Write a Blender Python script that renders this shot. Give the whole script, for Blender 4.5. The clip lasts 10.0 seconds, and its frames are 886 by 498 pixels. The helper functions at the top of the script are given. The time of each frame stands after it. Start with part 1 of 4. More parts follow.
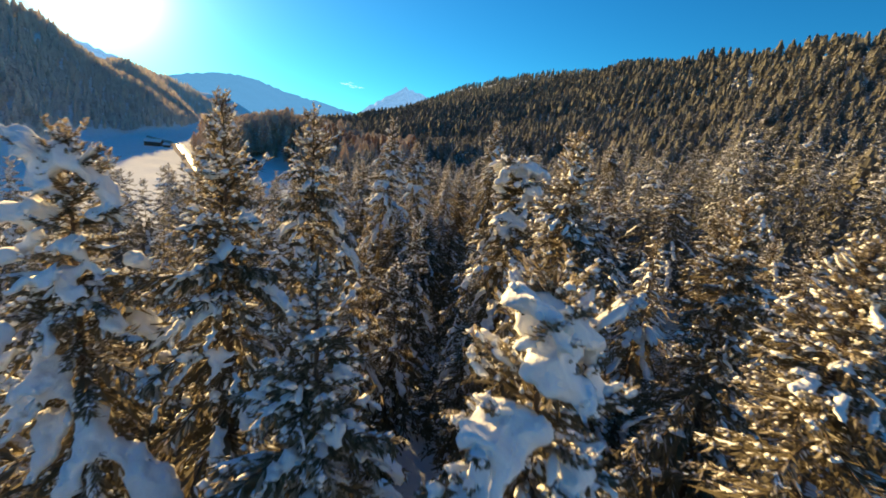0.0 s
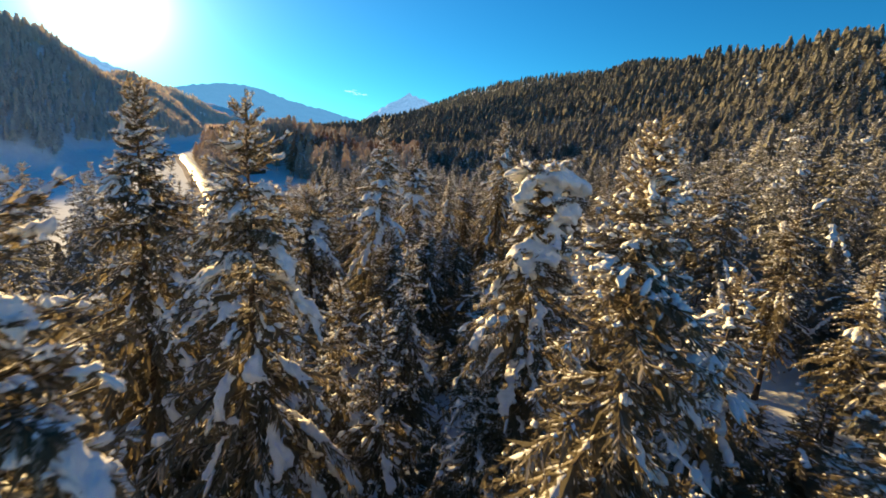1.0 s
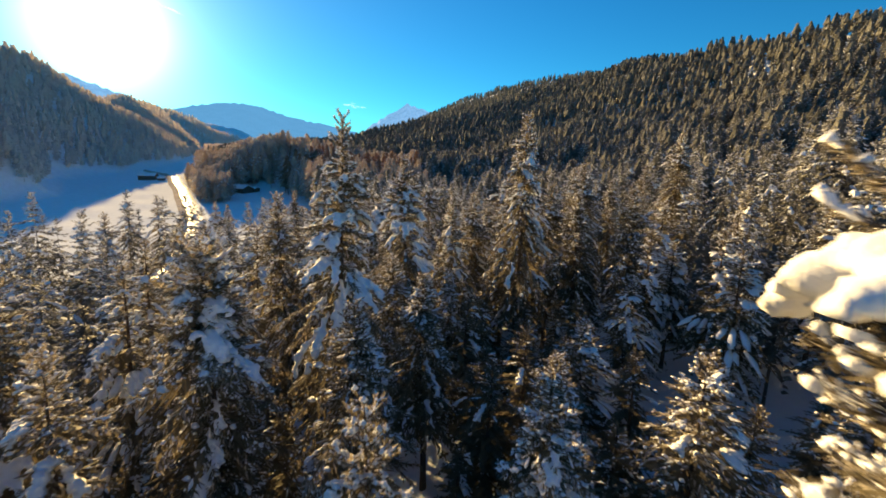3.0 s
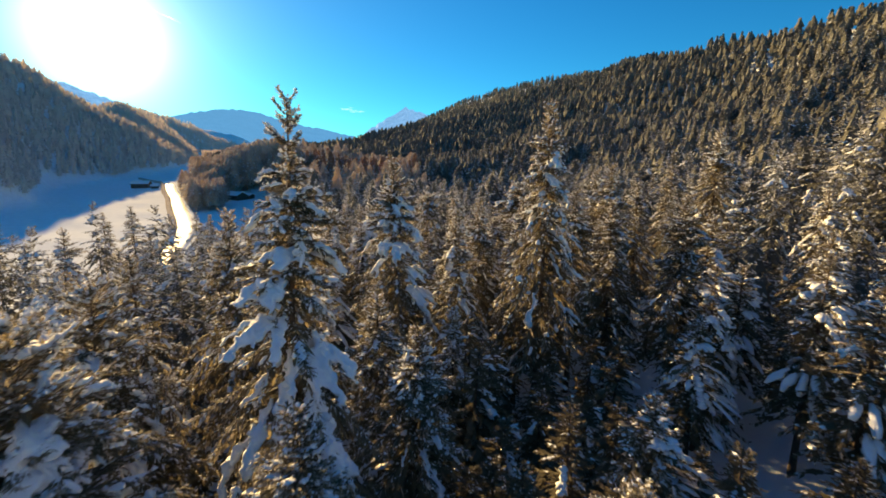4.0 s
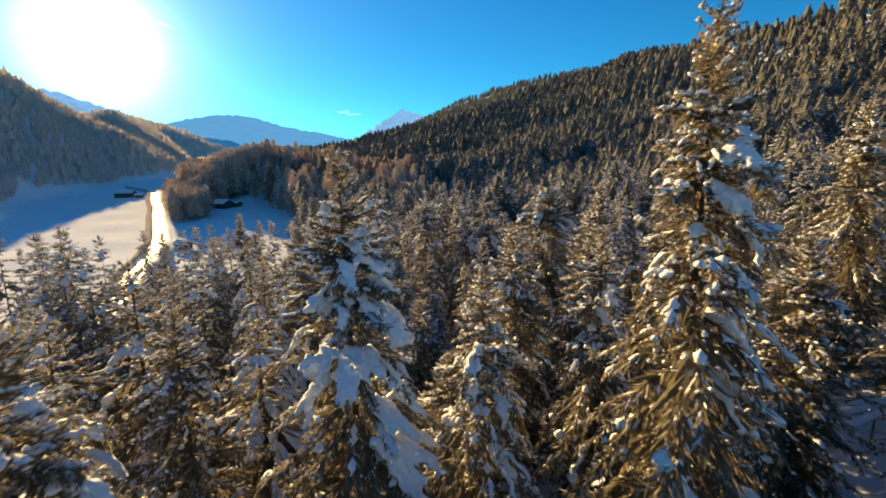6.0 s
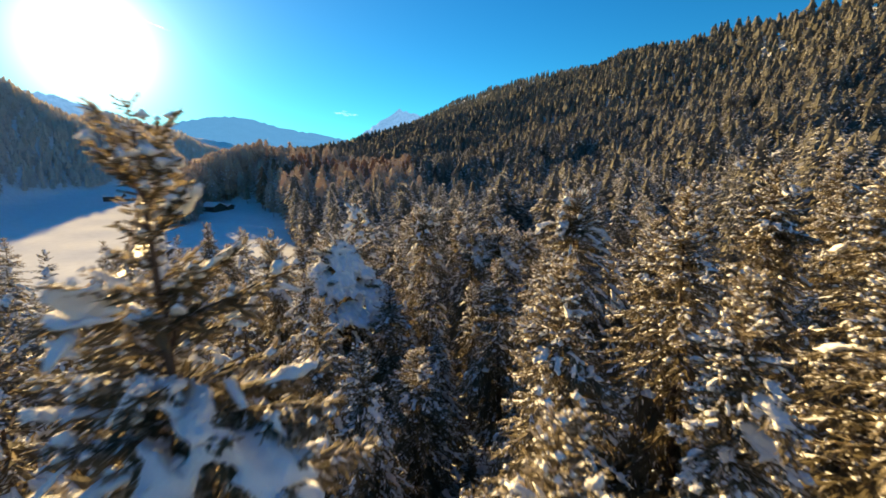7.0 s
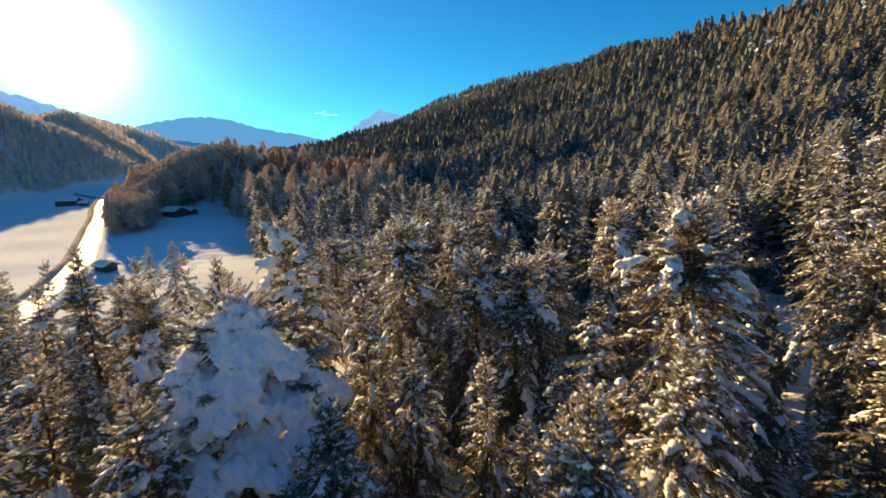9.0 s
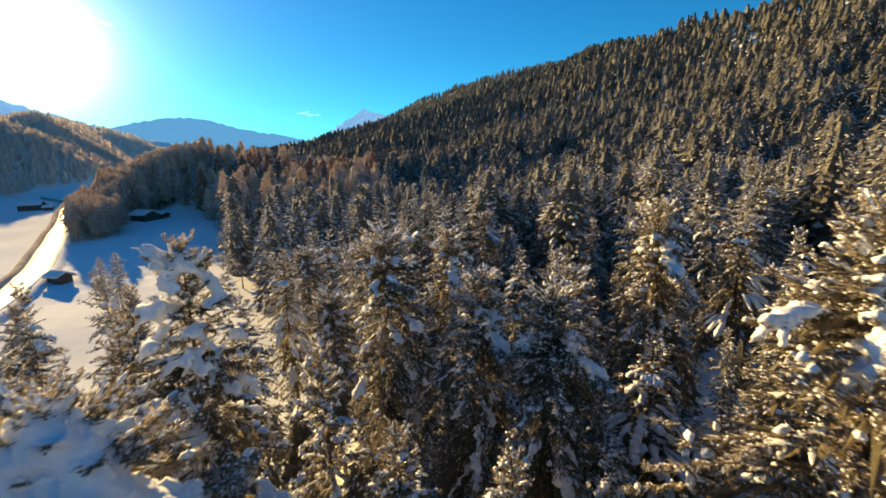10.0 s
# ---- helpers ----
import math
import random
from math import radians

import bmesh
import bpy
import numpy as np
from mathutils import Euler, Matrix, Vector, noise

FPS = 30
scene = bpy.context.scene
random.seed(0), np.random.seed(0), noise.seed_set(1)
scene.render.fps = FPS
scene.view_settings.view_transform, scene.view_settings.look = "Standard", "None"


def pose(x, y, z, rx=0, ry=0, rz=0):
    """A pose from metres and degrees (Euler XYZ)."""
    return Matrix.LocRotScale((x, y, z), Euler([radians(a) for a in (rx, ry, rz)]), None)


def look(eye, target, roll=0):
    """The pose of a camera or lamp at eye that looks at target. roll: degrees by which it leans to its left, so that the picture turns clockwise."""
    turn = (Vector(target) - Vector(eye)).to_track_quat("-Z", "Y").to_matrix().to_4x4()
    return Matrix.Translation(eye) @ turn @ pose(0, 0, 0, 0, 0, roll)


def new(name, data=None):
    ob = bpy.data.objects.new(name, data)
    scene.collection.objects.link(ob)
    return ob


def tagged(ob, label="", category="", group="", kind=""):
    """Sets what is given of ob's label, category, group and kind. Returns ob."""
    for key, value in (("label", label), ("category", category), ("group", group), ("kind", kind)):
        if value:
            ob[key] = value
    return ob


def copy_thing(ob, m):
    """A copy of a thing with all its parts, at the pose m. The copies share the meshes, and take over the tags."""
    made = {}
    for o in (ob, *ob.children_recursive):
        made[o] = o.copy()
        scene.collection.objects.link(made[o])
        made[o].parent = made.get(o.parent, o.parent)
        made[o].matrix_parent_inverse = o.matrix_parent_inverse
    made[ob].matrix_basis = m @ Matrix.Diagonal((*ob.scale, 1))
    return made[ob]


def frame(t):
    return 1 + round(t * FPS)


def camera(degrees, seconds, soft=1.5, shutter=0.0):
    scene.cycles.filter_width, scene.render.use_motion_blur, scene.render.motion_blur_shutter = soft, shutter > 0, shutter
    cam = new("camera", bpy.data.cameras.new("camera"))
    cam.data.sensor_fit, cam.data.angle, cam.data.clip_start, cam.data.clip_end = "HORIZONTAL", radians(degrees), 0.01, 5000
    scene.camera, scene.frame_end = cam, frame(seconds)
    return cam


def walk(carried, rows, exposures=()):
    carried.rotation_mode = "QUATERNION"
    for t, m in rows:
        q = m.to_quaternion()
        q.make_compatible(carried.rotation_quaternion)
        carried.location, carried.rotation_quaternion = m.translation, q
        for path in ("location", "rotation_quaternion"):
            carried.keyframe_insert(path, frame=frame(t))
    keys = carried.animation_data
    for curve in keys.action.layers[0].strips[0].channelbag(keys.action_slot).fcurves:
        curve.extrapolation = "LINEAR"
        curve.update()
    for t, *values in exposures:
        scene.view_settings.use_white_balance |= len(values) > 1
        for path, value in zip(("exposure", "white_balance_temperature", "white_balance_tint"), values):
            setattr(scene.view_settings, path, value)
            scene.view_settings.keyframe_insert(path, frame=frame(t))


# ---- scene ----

# ------------------------------------------------------------------ camera
cam = camera(88.9, 10.0, soft=1.65, shutter=0.25)
PATH = [
    (0.0, (-0.29, -39.25, 20.80), (2.67, 58.36, -0.74), 5.78),
    (0.5, (-0.10, -35.78, 20.80), (1.99, 61.94, -0.35), 5.17),
    (1.0, (0.05, -32.18, 20.80), (1.51, 65.65, 0.16), 4.55),
    (1.5, (0.15, -28.48, 20.82), (1.10, 69.45, 0.59), 3.88),
    (2.0, (0.21, -24.67, 20.85), (0.79, 73.34, 1.03), 3.14),
    (2.5, (0.24, -20.76, 20.88), (0.59, 77.34, 1.50), 2.36),
    (4.0, (0.16, -8.52, 20.97), (0.29, 89.77, 2.58), 0.79),
    (4.5, (0.09, -4.29, 20.99), (0.13, 94.02, 2.71), 0.35),
    (5.0, (0.00, 0.00, 21.00), (0.00, 98.33, 2.78), 0.00),
    (5.5, (-0.10, 4.35, 20.99), (-0.02, 102.68, 2.81), -0.26),
    (7.0, (-0.42, 17.67, 20.85), (0.04, 116.00, 2.67), -1.02),
    (7.5, (-0.53, 22.18, 20.76), (0.52, 120.51, 2.60), -1.11),
    (8.0, (-0.62, 26.71, 20.63), (1.21, 125.03, 2.46), -1.19),
    (8.5, (-0.71, 31.25, 20.47), (2.17, 129.54, 2.28), -1.26),
    (9.0, (-0.77, 35.81, 20.27), (3.42, 134.04, 2.03), -1.40),
    (9.5, (-0.82, 40.36, 20.03), (4.85, 138.51, 1.73), -1.63),
    (10.0, (-0.85, 44.91, 19.75), (6.44, 142.93, 1.35), -1.88),
]
walk(cam, [(t, look(eye, target, roll)) for t, eye, target, roll in PATH])
scene.view_settings.exposure = 1.22

# ------------------------------------------------------------------ light
SUN_AZ, SUN_EL = radians(-35.6), radians(11.9)  # azimuth from +y towards +x
sun_dir = Vector((math.sin(SUN_AZ) * math.cos(SUN_EL), math.cos(SUN_AZ) * math.cos(SUN_EL), math.sin(SUN_EL)))

world = bpy.data.worlds.new("winter_sky")
scene.world = world
world.use_nodes = True
wt = world.node_tree
wt.nodes.clear()
w_out = wt.nodes.new("ShaderNodeOutputWorld")
w_bg = wt.nodes.new("ShaderNodeBackground")
w_sky = wt.nodes.new("ShaderNodeTexSky")
w_sky.sky_type = "NISHITA"
w_sky.sun_disc = False
w_sky.sun_elevation = SUN_EL
w_sky.sun_rotation = SUN_AZ
w_sky.altitude = 1200
w_sky.air_density = 1.0
w_sky.dust_density = 0.3
w_sky.ozone_density = 2.0
w_hsv = wt.nodes.new("ShaderNodeHueSaturation")
w_hsv.inputs["Saturation"].default_value = 1.24
w_tint = wt.nodes.new("ShaderNodeVectorMath")
w_tint.operation = "MULTIPLY"
w_tint.inputs[1].default_value = (0.175, 0.82, 1.06)
# the bright aureole of thin ice haze round the sun
w_geo = wt.nodes.new("ShaderNodeTexCoord")
w_dot = wt.nodes.new("ShaderNodeVectorMath")
w_dot.operation = "DOT_PRODUCT"
w_dot.inputs[1].default_value = sun_dir
w_max = wt.nodes.new("ShaderNodeMath")
w_max.operation = "MAXIMUM"
w_max.inputs[1].default_value = 0.0
wt.links.new(w_geo.outputs["Generated"], w_dot.inputs[0])
wt.links.new(w_dot.outputs["Value"], w_max.inputs[0])
wt.links.new(w_sky.outputs[0], w_hsv.inputs["Color"])
wt.links.new(w_hsv.outputs[0], w_tint.inputs[0])
w_last = w_tint.outputs[0]
for power, colour in ((380.0, (15.0, 14.0, 11.8)), (90.0, (2.6, 2.35, 1.8)), (28.0, (0.55, 0.42, 0.30)), (8.0, (0.30, 0.20, 0.10))):
    w_pow = wt.nodes.new("ShaderNodeMath")
    w_pow.operation = "POWER"
    w_pow.inputs[1].default_value = power
    w_glow = wt.nodes.new("ShaderNodeVectorMath")
    w_glow.operation = "SCALE"
    w_glow.inputs[0].default_value = colour
    w_add = wt.nodes.new("ShaderNodeVectorMath")
    w_add.operation = "ADD"
    wt.links.new(w_max.outputs[0], w_pow.inputs[0])
    wt.links.new(w_pow.outputs[0], w_glow.inputs["Scale"])
    wt.links.new(w_last, w_add.inputs[0])
    wt.links.new(w_glow.outputs[0], w_add.inputs[1])
    w_last = w_add.outputs[0]
wt.links.new(w_last, w_bg.inputs["Color"])
w_bg.inputs["Strength"].default_value = 0.0675
wt.links.new(w_bg.outputs[0], w_out.inputs["Surface"])

sun_data = bpy.data.lights.new("sun", "SUN")
sun_data.energy = 6.6
sun_data.angle = radians(0.6)
sun_data.color = (1.0, 0.695, 0.29)
sun = new("sun", sun_data)
sun.matrix_world = look((0, 0, 300), Vector((0, 0, 300)) - sun_dir)


# ------------------------------------------------------------------ materials
def material(name):
    m = bpy.data.materials.new(name)
    m.use_nodes = True
    nt = m.node_tree
    nt.nodes.clear()
    out = nt.nodes.new("ShaderNodeOutputMaterial")
    return m, nt, out


def node(nt, kind, **sockets):
    n = nt.nodes.new(kind)
    for key, value in sockets.items():
        n.inputs[key.replace("_", " ")].default_value = value
    return n


def ramp(nt, stops):
    r = nt.nodes.new("ShaderNodeValToRGB")
    e = r.color_ramp.elements
    while len(e) < len(stops):
        e.new(0.5)
    for el, (pos, col) in zip(e, stops):
        el.position, el.color = pos, (*col, 1)
    return r


def snow_material(name, low, high, scale, bump, rough, gloss=0.03):
    m, nt, out = material(name)
    co = nt.nodes.new("ShaderNodeTexCoord")
    n1 = node(nt, "ShaderNodeTexNoise", Scale=scale, Detail=5.0, Roughness=0.6)
    n2 = node(nt, "ShaderNodeTexNoise", Scale=scale * 9, Detail=3.0)
    nt.links.new(co.outputs["Object"], n1.inputs["Vector"])
    nt.links.new(co.outputs["Object"], n2.inputs["Vector"])
    r = ramp(nt, [(0.3, low), (0.65, high)])
    nt.links.new(n1.outputs["Fac"], r.inputs[0])
    b = node(nt, "ShaderNodeBsdfPrincipled", Roughness=rough, Specular_IOR_Level=gloss)
    nt.links.new(r.outputs[0], b.inputs["Base Color"])
    mix = nt.nodes.new("ShaderNodeMath")
    mix.operation = "MULTIPLY_ADD"
    mix.inputs[1].default_value = 0.35
    nt.links.new(n2.outputs["Fac"], mix.inputs[0])
    nt.links.new(n1.outputs["Fac"], mix.inputs[2])
    bp = node(nt, "ShaderNodeBump", Strength=bump, Distance=0.12)
    nt.links.new(mix.outputs[0], bp.inputs["Height"])
    nt.links.new(bp.outputs[0], b.inputs["Normal"])
    nt.links.new(b.outputs[0], out.inputs[0])
    return m


def needle_material(name, dark, light, glow, share):
    m, nt, out = material(name)
    geo = nt.nodes.new("ShaderNodeNewGeometry")
    info = nt.nodes.new("ShaderNodeObjectInfo")
    big = node(nt, "ShaderNodeTexNoise", Scale=0.09, Detail=2.0)
    nt.links.new(geo.outputs["Position"], big.inputs["Vector"])
    s = nt.nodes.new("ShaderNodeMath")
    s.operation = "MULTIPLY_ADD"
    s.inputs[1].default_value = 0.45
    nt.links.new(geo.outputs["Random Per Island"], s.inputs[0])
    s2 = nt.nodes.new("ShaderNodeMath")
    s2.operation = "MULTIPLY_ADD"
    s2.inputs[1].default_value = 0.2
    nt.links.new(info.outputs["Random"], s2.inputs[0])
    nt.links.new(big.outputs["Fac"], s2.inputs[2])
    nt.links.new(s2.outputs[0], s.inputs[2])
    r = ramp(nt, [(0.4, dark), (1.0, light)])
    nt.links.new(s.outputs[0], r.inputs[0])
    d = node(nt, "ShaderNodeBsdfPrincipled", Roughness=0.75, Specular_IOR_Level=0.08)
    nt.links.new(r.outputs[0], d.inputs["Base Color"])
    tr = node(nt, "ShaderNodeBsdfTranslucent", Color=(*glow, 1))
    mx = nt.nodes.new("ShaderNodeMixShader")
    mx.inputs[0].default_value = share
    nt.links.new(d.outputs[0], mx.inputs[1])
    nt.links.new(tr.outputs[0], mx.inputs[2])
    nt.links.new(mx.outputs[0], out.inputs[0])
    return m


def plain_material(name, low, high, scale, rough, bump=0.3, stretch=(1, 1, 1), gloss=0.5):
    m, nt, out = material(name)
    co = nt.nodes.new("ShaderNodeTexCoord")
    mp = nt.nodes.new("ShaderNodeMapping")
    mp.inputs["Scale"].default_value = stretch
    n1 = node(nt, "ShaderNodeTexNoise", Scale=scale, Detail=6.0, Roughness=0.65)
    nt.links.new(co.outputs["Object"], mp.inputs[0])
    nt.links.new(mp.outputs[0], n1.inputs["Vector"])
    r = ramp(nt, [(0.3, low), (0.7, high)])
    nt.links.new(n1.outputs["Fac"], r.inputs[0])
    b = node(nt, "ShaderNodeBsdfPrincipled", Roughness=rough, Specular_IOR_Level=gloss)
    nt.links.new(r.outputs[0], b.inputs["Base Color"])
    bp = node(nt, "ShaderNodeBump", Strength=bump, Distance=0.03)
    nt.links.new(n1.outputs["Fac"], bp.inputs["Height"])
    nt.links.new(bp.outputs[0], b.inputs["Normal"])
    nt.links.new(b.outputs[0], out.inputs[0])
    return m


M_GROUND = snow_material("ground_snow", (0.80, 0.82, 0.825), (0.88, 0.90, 0.905), 0.35, 0.5, 0.9, 0.0)
M_SNOW = snow_material("tree_snow", (0.79, 0.785, 0.775), (0.88, 0.875, 0.865), 2.5, 0.35, 0.8)
M_NEEDLE = needle_material("spruce_needles", (0.056, 0.048, 0.031), (0.183, 0.155, 0.100), (0.335, 0.27, 0.172), 0.30)
M_OLIVE = needle_material("old_spruce_needles", (0.080, 0.079, 0.066), (0.195, 0.185, 0.155), (0.20, 0.185, 0.15), 0.26)
M_RIME = needle_material("rimed_needles", (0.27, 0.23, 0.175), (0.595, 0.53, 0.425), (0.47, 0.39, 0.275), 0.34)
M_HOAR = needle_material("hoar_frosted_needles", (0.34, 0.325, 0.30), (0.62, 0.60, 0.56), (0.41, 0.38, 0.33), 0.28)
# frost made paler than it is, so that its colour stands in for haze
M_FROST_HAZE = needle_material("frosted_needles", (0.54, 0.52, 0.49), (0.80, 0.77, 0.73), (0.80, 0.71, 0.58), 0.52)
# rime grey, lightened further to carry the valley haze in its colour
M_GREY_HAZE = needle_material("grey_rimed_spruces", (0.265, 0.23, 0.185), (0.57, 0.495, 0.405), (0.60, 0.49, 0.36), 0.42)
M_LARCH = needle_material("bare_larch_twigs", (0.13, 0.085, 0.06), (0.29, 0.19, 0.125), (0.40, 0.24, 0.13), 0.33)
M_BARK = plain_material("spruce_bark", (0.05, 0.035, 0.025), (0.14, 0.095, 0.065), 3.0, 0.9, 0.6, (3, 3, 0.6))
M_ROAD = plain_material("packed_snow_road", (0.78, 0.78, 0.79), (0.88, 0.88, 0.88), 0.8, 0.6, 0.3, gloss=0.22)
M_VERGE = plain_material("soiled_snowbank", (0.34, 0.27, 0.20), (0.66, 0.60, 0.53), 0.6, 0.9, 0.5, gloss=0.0)
M_WOOD = plain_material("weathered_wood", (0.07, 0.045, 0.03), (0.16, 0.11, 0.075), 2.0, 0.8, 0.4, (1, 1, 8))
M_GLASS = plain_material("window_glass", (0.02, 0.025, 0.03), (0.04, 0.05, 0.06), 1.0, 0.08, 0.0)


# ------------------------------------------------------------------ mesh helpers
class Soup:
    """Collects triangles in numpy arrays."""

    def __init__(self):
        self.v, self.f, self.m, self.n = [], [], [], 0

    def add(self, verts, faces, mat=0):
        verts = np.asarray(verts, float).reshape(-1, 3)
        faces = np.asarray(faces, int).reshape(-1, 3)
        self.v.append(verts)
        self.f.append(faces + self.n)
        self.m.append(np.full(len(faces), mat))
        self.n += len(verts)

    def arrays(self):
        if not self.v:
            return np.zeros((0, 3)), np.zeros((0, 3), int), np.zeros(0, int)
        return np.concatenate(self.v), np.concatenate(self.f), np.concatenate(self.m)


def mesh_from(name, verts, faces, mats, index=None, smooth=True):
    me = bpy.data.meshes.new(name)
    verts, faces = np.asarray(verts, np.float32), np.asarray(faces, np.int32)
    k = faces.shape[1]
    me.vertices.add(len(verts))
    me.vertices.foreach_set("co", verts.ravel())
    me.loops.add(faces.size)
    me.loops.foreach_set("vertex_index", faces.ravel())
    me.polygons.add(len(faces))
    me.polygons.foreach_set("loop_start", np.arange(0, faces.size, k, dtype=np.int32))
    for m in mats:
        me.materials.append(m)
    if index is not None:
        me.polygons.foreach_set("material_index", np.asarray(index, np.int32))
    me.polygons.foreach_set("use_smooth", np.full(len(faces), smooth))
    me.update(calc_edges=True)
    me.validate()
    return me


def unit(a):
    return a / np.maximum(np.linalg.norm(a, axis=-1, keepdims=True), 1e-9)


def spikes(soup, base, way, length, radius, mat=0, flat=1.0):
    """Slender three-sided pyramids from base along way, one for each row."""
    base, way = np.asarray(base, float), unit(np.asarray(way, float))
    n = len(base)
    if n == 0:
        return
    length = np.broadcast_to(length, n)[:, None]
    radius = np.broadcast_to(radius, n)[:, None]
    side = unit(np.cross(way, [0.03, 0.02, 1.0]))
    up = np.cross(side, way)
    a = base + side * radius
    b = base - side * radius
    c = base + up * radius * 1.2 * flat
    t = base + way * length
    v = np.stack([a, b, c, t], 1).reshape(-1, 3)
    o = np.arange(n)[:, None, None] * 4
    f = (np.array([[0, 3, 2], [2, 3, 1], [1, 3, 0]])[None] + o).reshape(-1, 3)
    soup.add(v, f, mat)


def blades(soup, base, way, length, width, mat=0, fold=0.35, lift=0.0):
    """Folded leaf-shaped sprays from base along way: narrow at both ends, creased along the middle."""
    base, way = np.asarray(base, float), unit(np.asarray(way, float))
    n = len(base)
    if n == 0:
        return
    length = np.broadcast_to(length, n)[:, None]
    width = np.broadcast_to(width, n)[:, None]
    side = unit(np.cross(way, [0.03, 0.02, 1.0]))
    up = np.cross(side, way)
    base = base + up * lift
    m = base + way * length * 0.45 - up * width * fold
    v = np.stack([base, m + side * width, base + way * length, m - side * width], 1).reshape(-1, 3)
    f = (np.array([[0, 1, 2], [0, 2, 3]])[None] + np.arange(n)[:, None, None] * 4).reshape(-1, 3)
    soup.add(v, f, mat)


OCTA = np.array([[1, 0, 0], [-1, 0, 0], [0, 1, 0], [0, -1, 0], [0, 0, 1], [0, 0, -0.5]], float)
OCTA_F = np.array([[0, 2, 4], [2, 1, 4], [1, 3, 4], [3, 0, 4], [2, 0, 5], [1, 2, 5], [3, 1, 5], [0, 3, 5]])


def crumbs(soup, mid, size, rng, mat=0):
    """Small rounded lumps of snow."""
    n = len(mid)
    if n == 0:
        return
    size = np.broadcast_to(size, n)
    v = np.asarray(mid)[:, None] + OCTA[None] * size[:, None, None] * rng.uniform(0.7, 1.35, (n, 6, 1))
    soup.add(v.reshape(-1, 3), (OCTA_F[None] + np.arange(n)[:, None, None] * 6).reshape(-1, 3), mat)


def ball_template(level):
    bm = bmesh.new()
    bmesh.ops.create_icosphere(bm, subdivisions=level, radius=1.0)
    v = np.array([p.co[:] for p in bm.verts])
    f = np.array([[q.index for q in p.verts] for p in bm.faces])
    bm.free()
    return v, f


BALL2 = ball_template(2)


def lumps(soup, rng, mid, way, length, width, thick, ball, mat=0):
    """Rounded snow pillows lying along way."""
    bv, bf = ball
    for p, w, a, b, c in zip(mid, unit(np.asarray(way, float)), length, width, thick):
        s = unit(np.cross(w, [0.03, 0.02, 1.0]))
        u = np.cross(s, w)
        wob = 1 + rng.uniform(-0.16, 0.16, (len(bv), 1))
        q = bv * wob * [a, b, c]
        q[:, 2] = np.where(q[:, 2] < 0, q[:, 2] * 0.45, q[:, 2])
        soup.add(p + q[:, :1] * w + q[:, 1:2] * s + q[:, 2:] * u, bf, mat)


RIDGE = np.array([[-1.0, -0.15], [-0.62, 0.70], [0.06, 1.0], [0.66, 0.64], [1.0, -0.15]])
SWELL = np.array([0.42, 0.88, 1.0, 0.92, 0.48])


def tongue(soup, line, half, thick, rng, mat=0):
    """A tongue of snow lying along a line of five points, rounded above and flat below."""
    way = unit(np.gradient(line, axis=0))
    side = unit(np.cross(way, [0.03, 0.02, 1.0]))
    up = np.cross(side, way)
    w = half * SWELL * rng.uniform(0.7, 1.3, 5)
    h = thick * SWELL * rng.uniform(0.75, 1.25, 5)
    v = line[:, None] + side[:, None] * (RIDGE[:, 0] * w[:, None])[..., None] + up[:, None] * (RIDGE[:, 1] * h[:, None])[..., None]
    v = v + rng.normal(0, 0.16, v.shape) * w.mean()
    soup.add(v.reshape(-1, 3), TONGUE_F, mat)


TONGUE_F = [[0, 2, 1], [0, 3, 2], [0, 4, 3], [20, 21, 22], [20, 22, 23], [20, 23, 24]]
for _i in range(4):
    for _j in range(5):
        _a, _b = _i * 5 + _j, _i * 5 + (_j + 1) % 5
        TONGUE_F += [[_a, _b, _b + 5], [_a, _b + 5, _a + 5]]
TONGUE_F = np.array(TONGUE_F)


def part(name, mesh, parent, label="", kind=""):
    ob = new(name, mesh)
    ob.parent = parent
    return tagged(ob, label, kind=kind)


def thing(name, label, category, group="", kind=""):
    return tagged(new(name), label, category, group, kind)


# ------------------------------------------------------------------ terrain
def curve(points):
    ks = np.array(points, float)
    return lambda q: np.interp(q, ks[:, 0], ks[:, 1])


foot_right = curve([(-300, -60), (0, -48), (60, -20), (100, -6), (140, -32), (200, -66), (280, -112), (335, -190), (420, -235), (600, -300), (900, -420), (2000, -500), (5000, -600)])
ridge_right_x = curve([(-500, 340), (900, 340), (1300, 320), (1800, 190), (2200, 0), (2500, -240), (3000, -450), (5000, -500)])
ridge_right_z = curve([(-800, 80), (0, 92), (405, 136), (690, 172), (905, 198), (1340, 256), (1800, 290), (2200, 272), (2450, 200), (2800, 120), (5000, 90)])
foot_left = curve([(-800, -230), (240, -225), (325, -290), (420, -312), (600, -350), (900, -480), (1500, -800), (2200, -1000), (5000, -1400)])
ridge_left_z = curve([(-800, 140), (200, 130), (330, 116), (480, 101), (540, 92), (640, 88), (760, 94), (900, 103), (1000, 113), (1200, 133), (1500, 162), (1800, 179), (2400, 186), (5000, 190)])


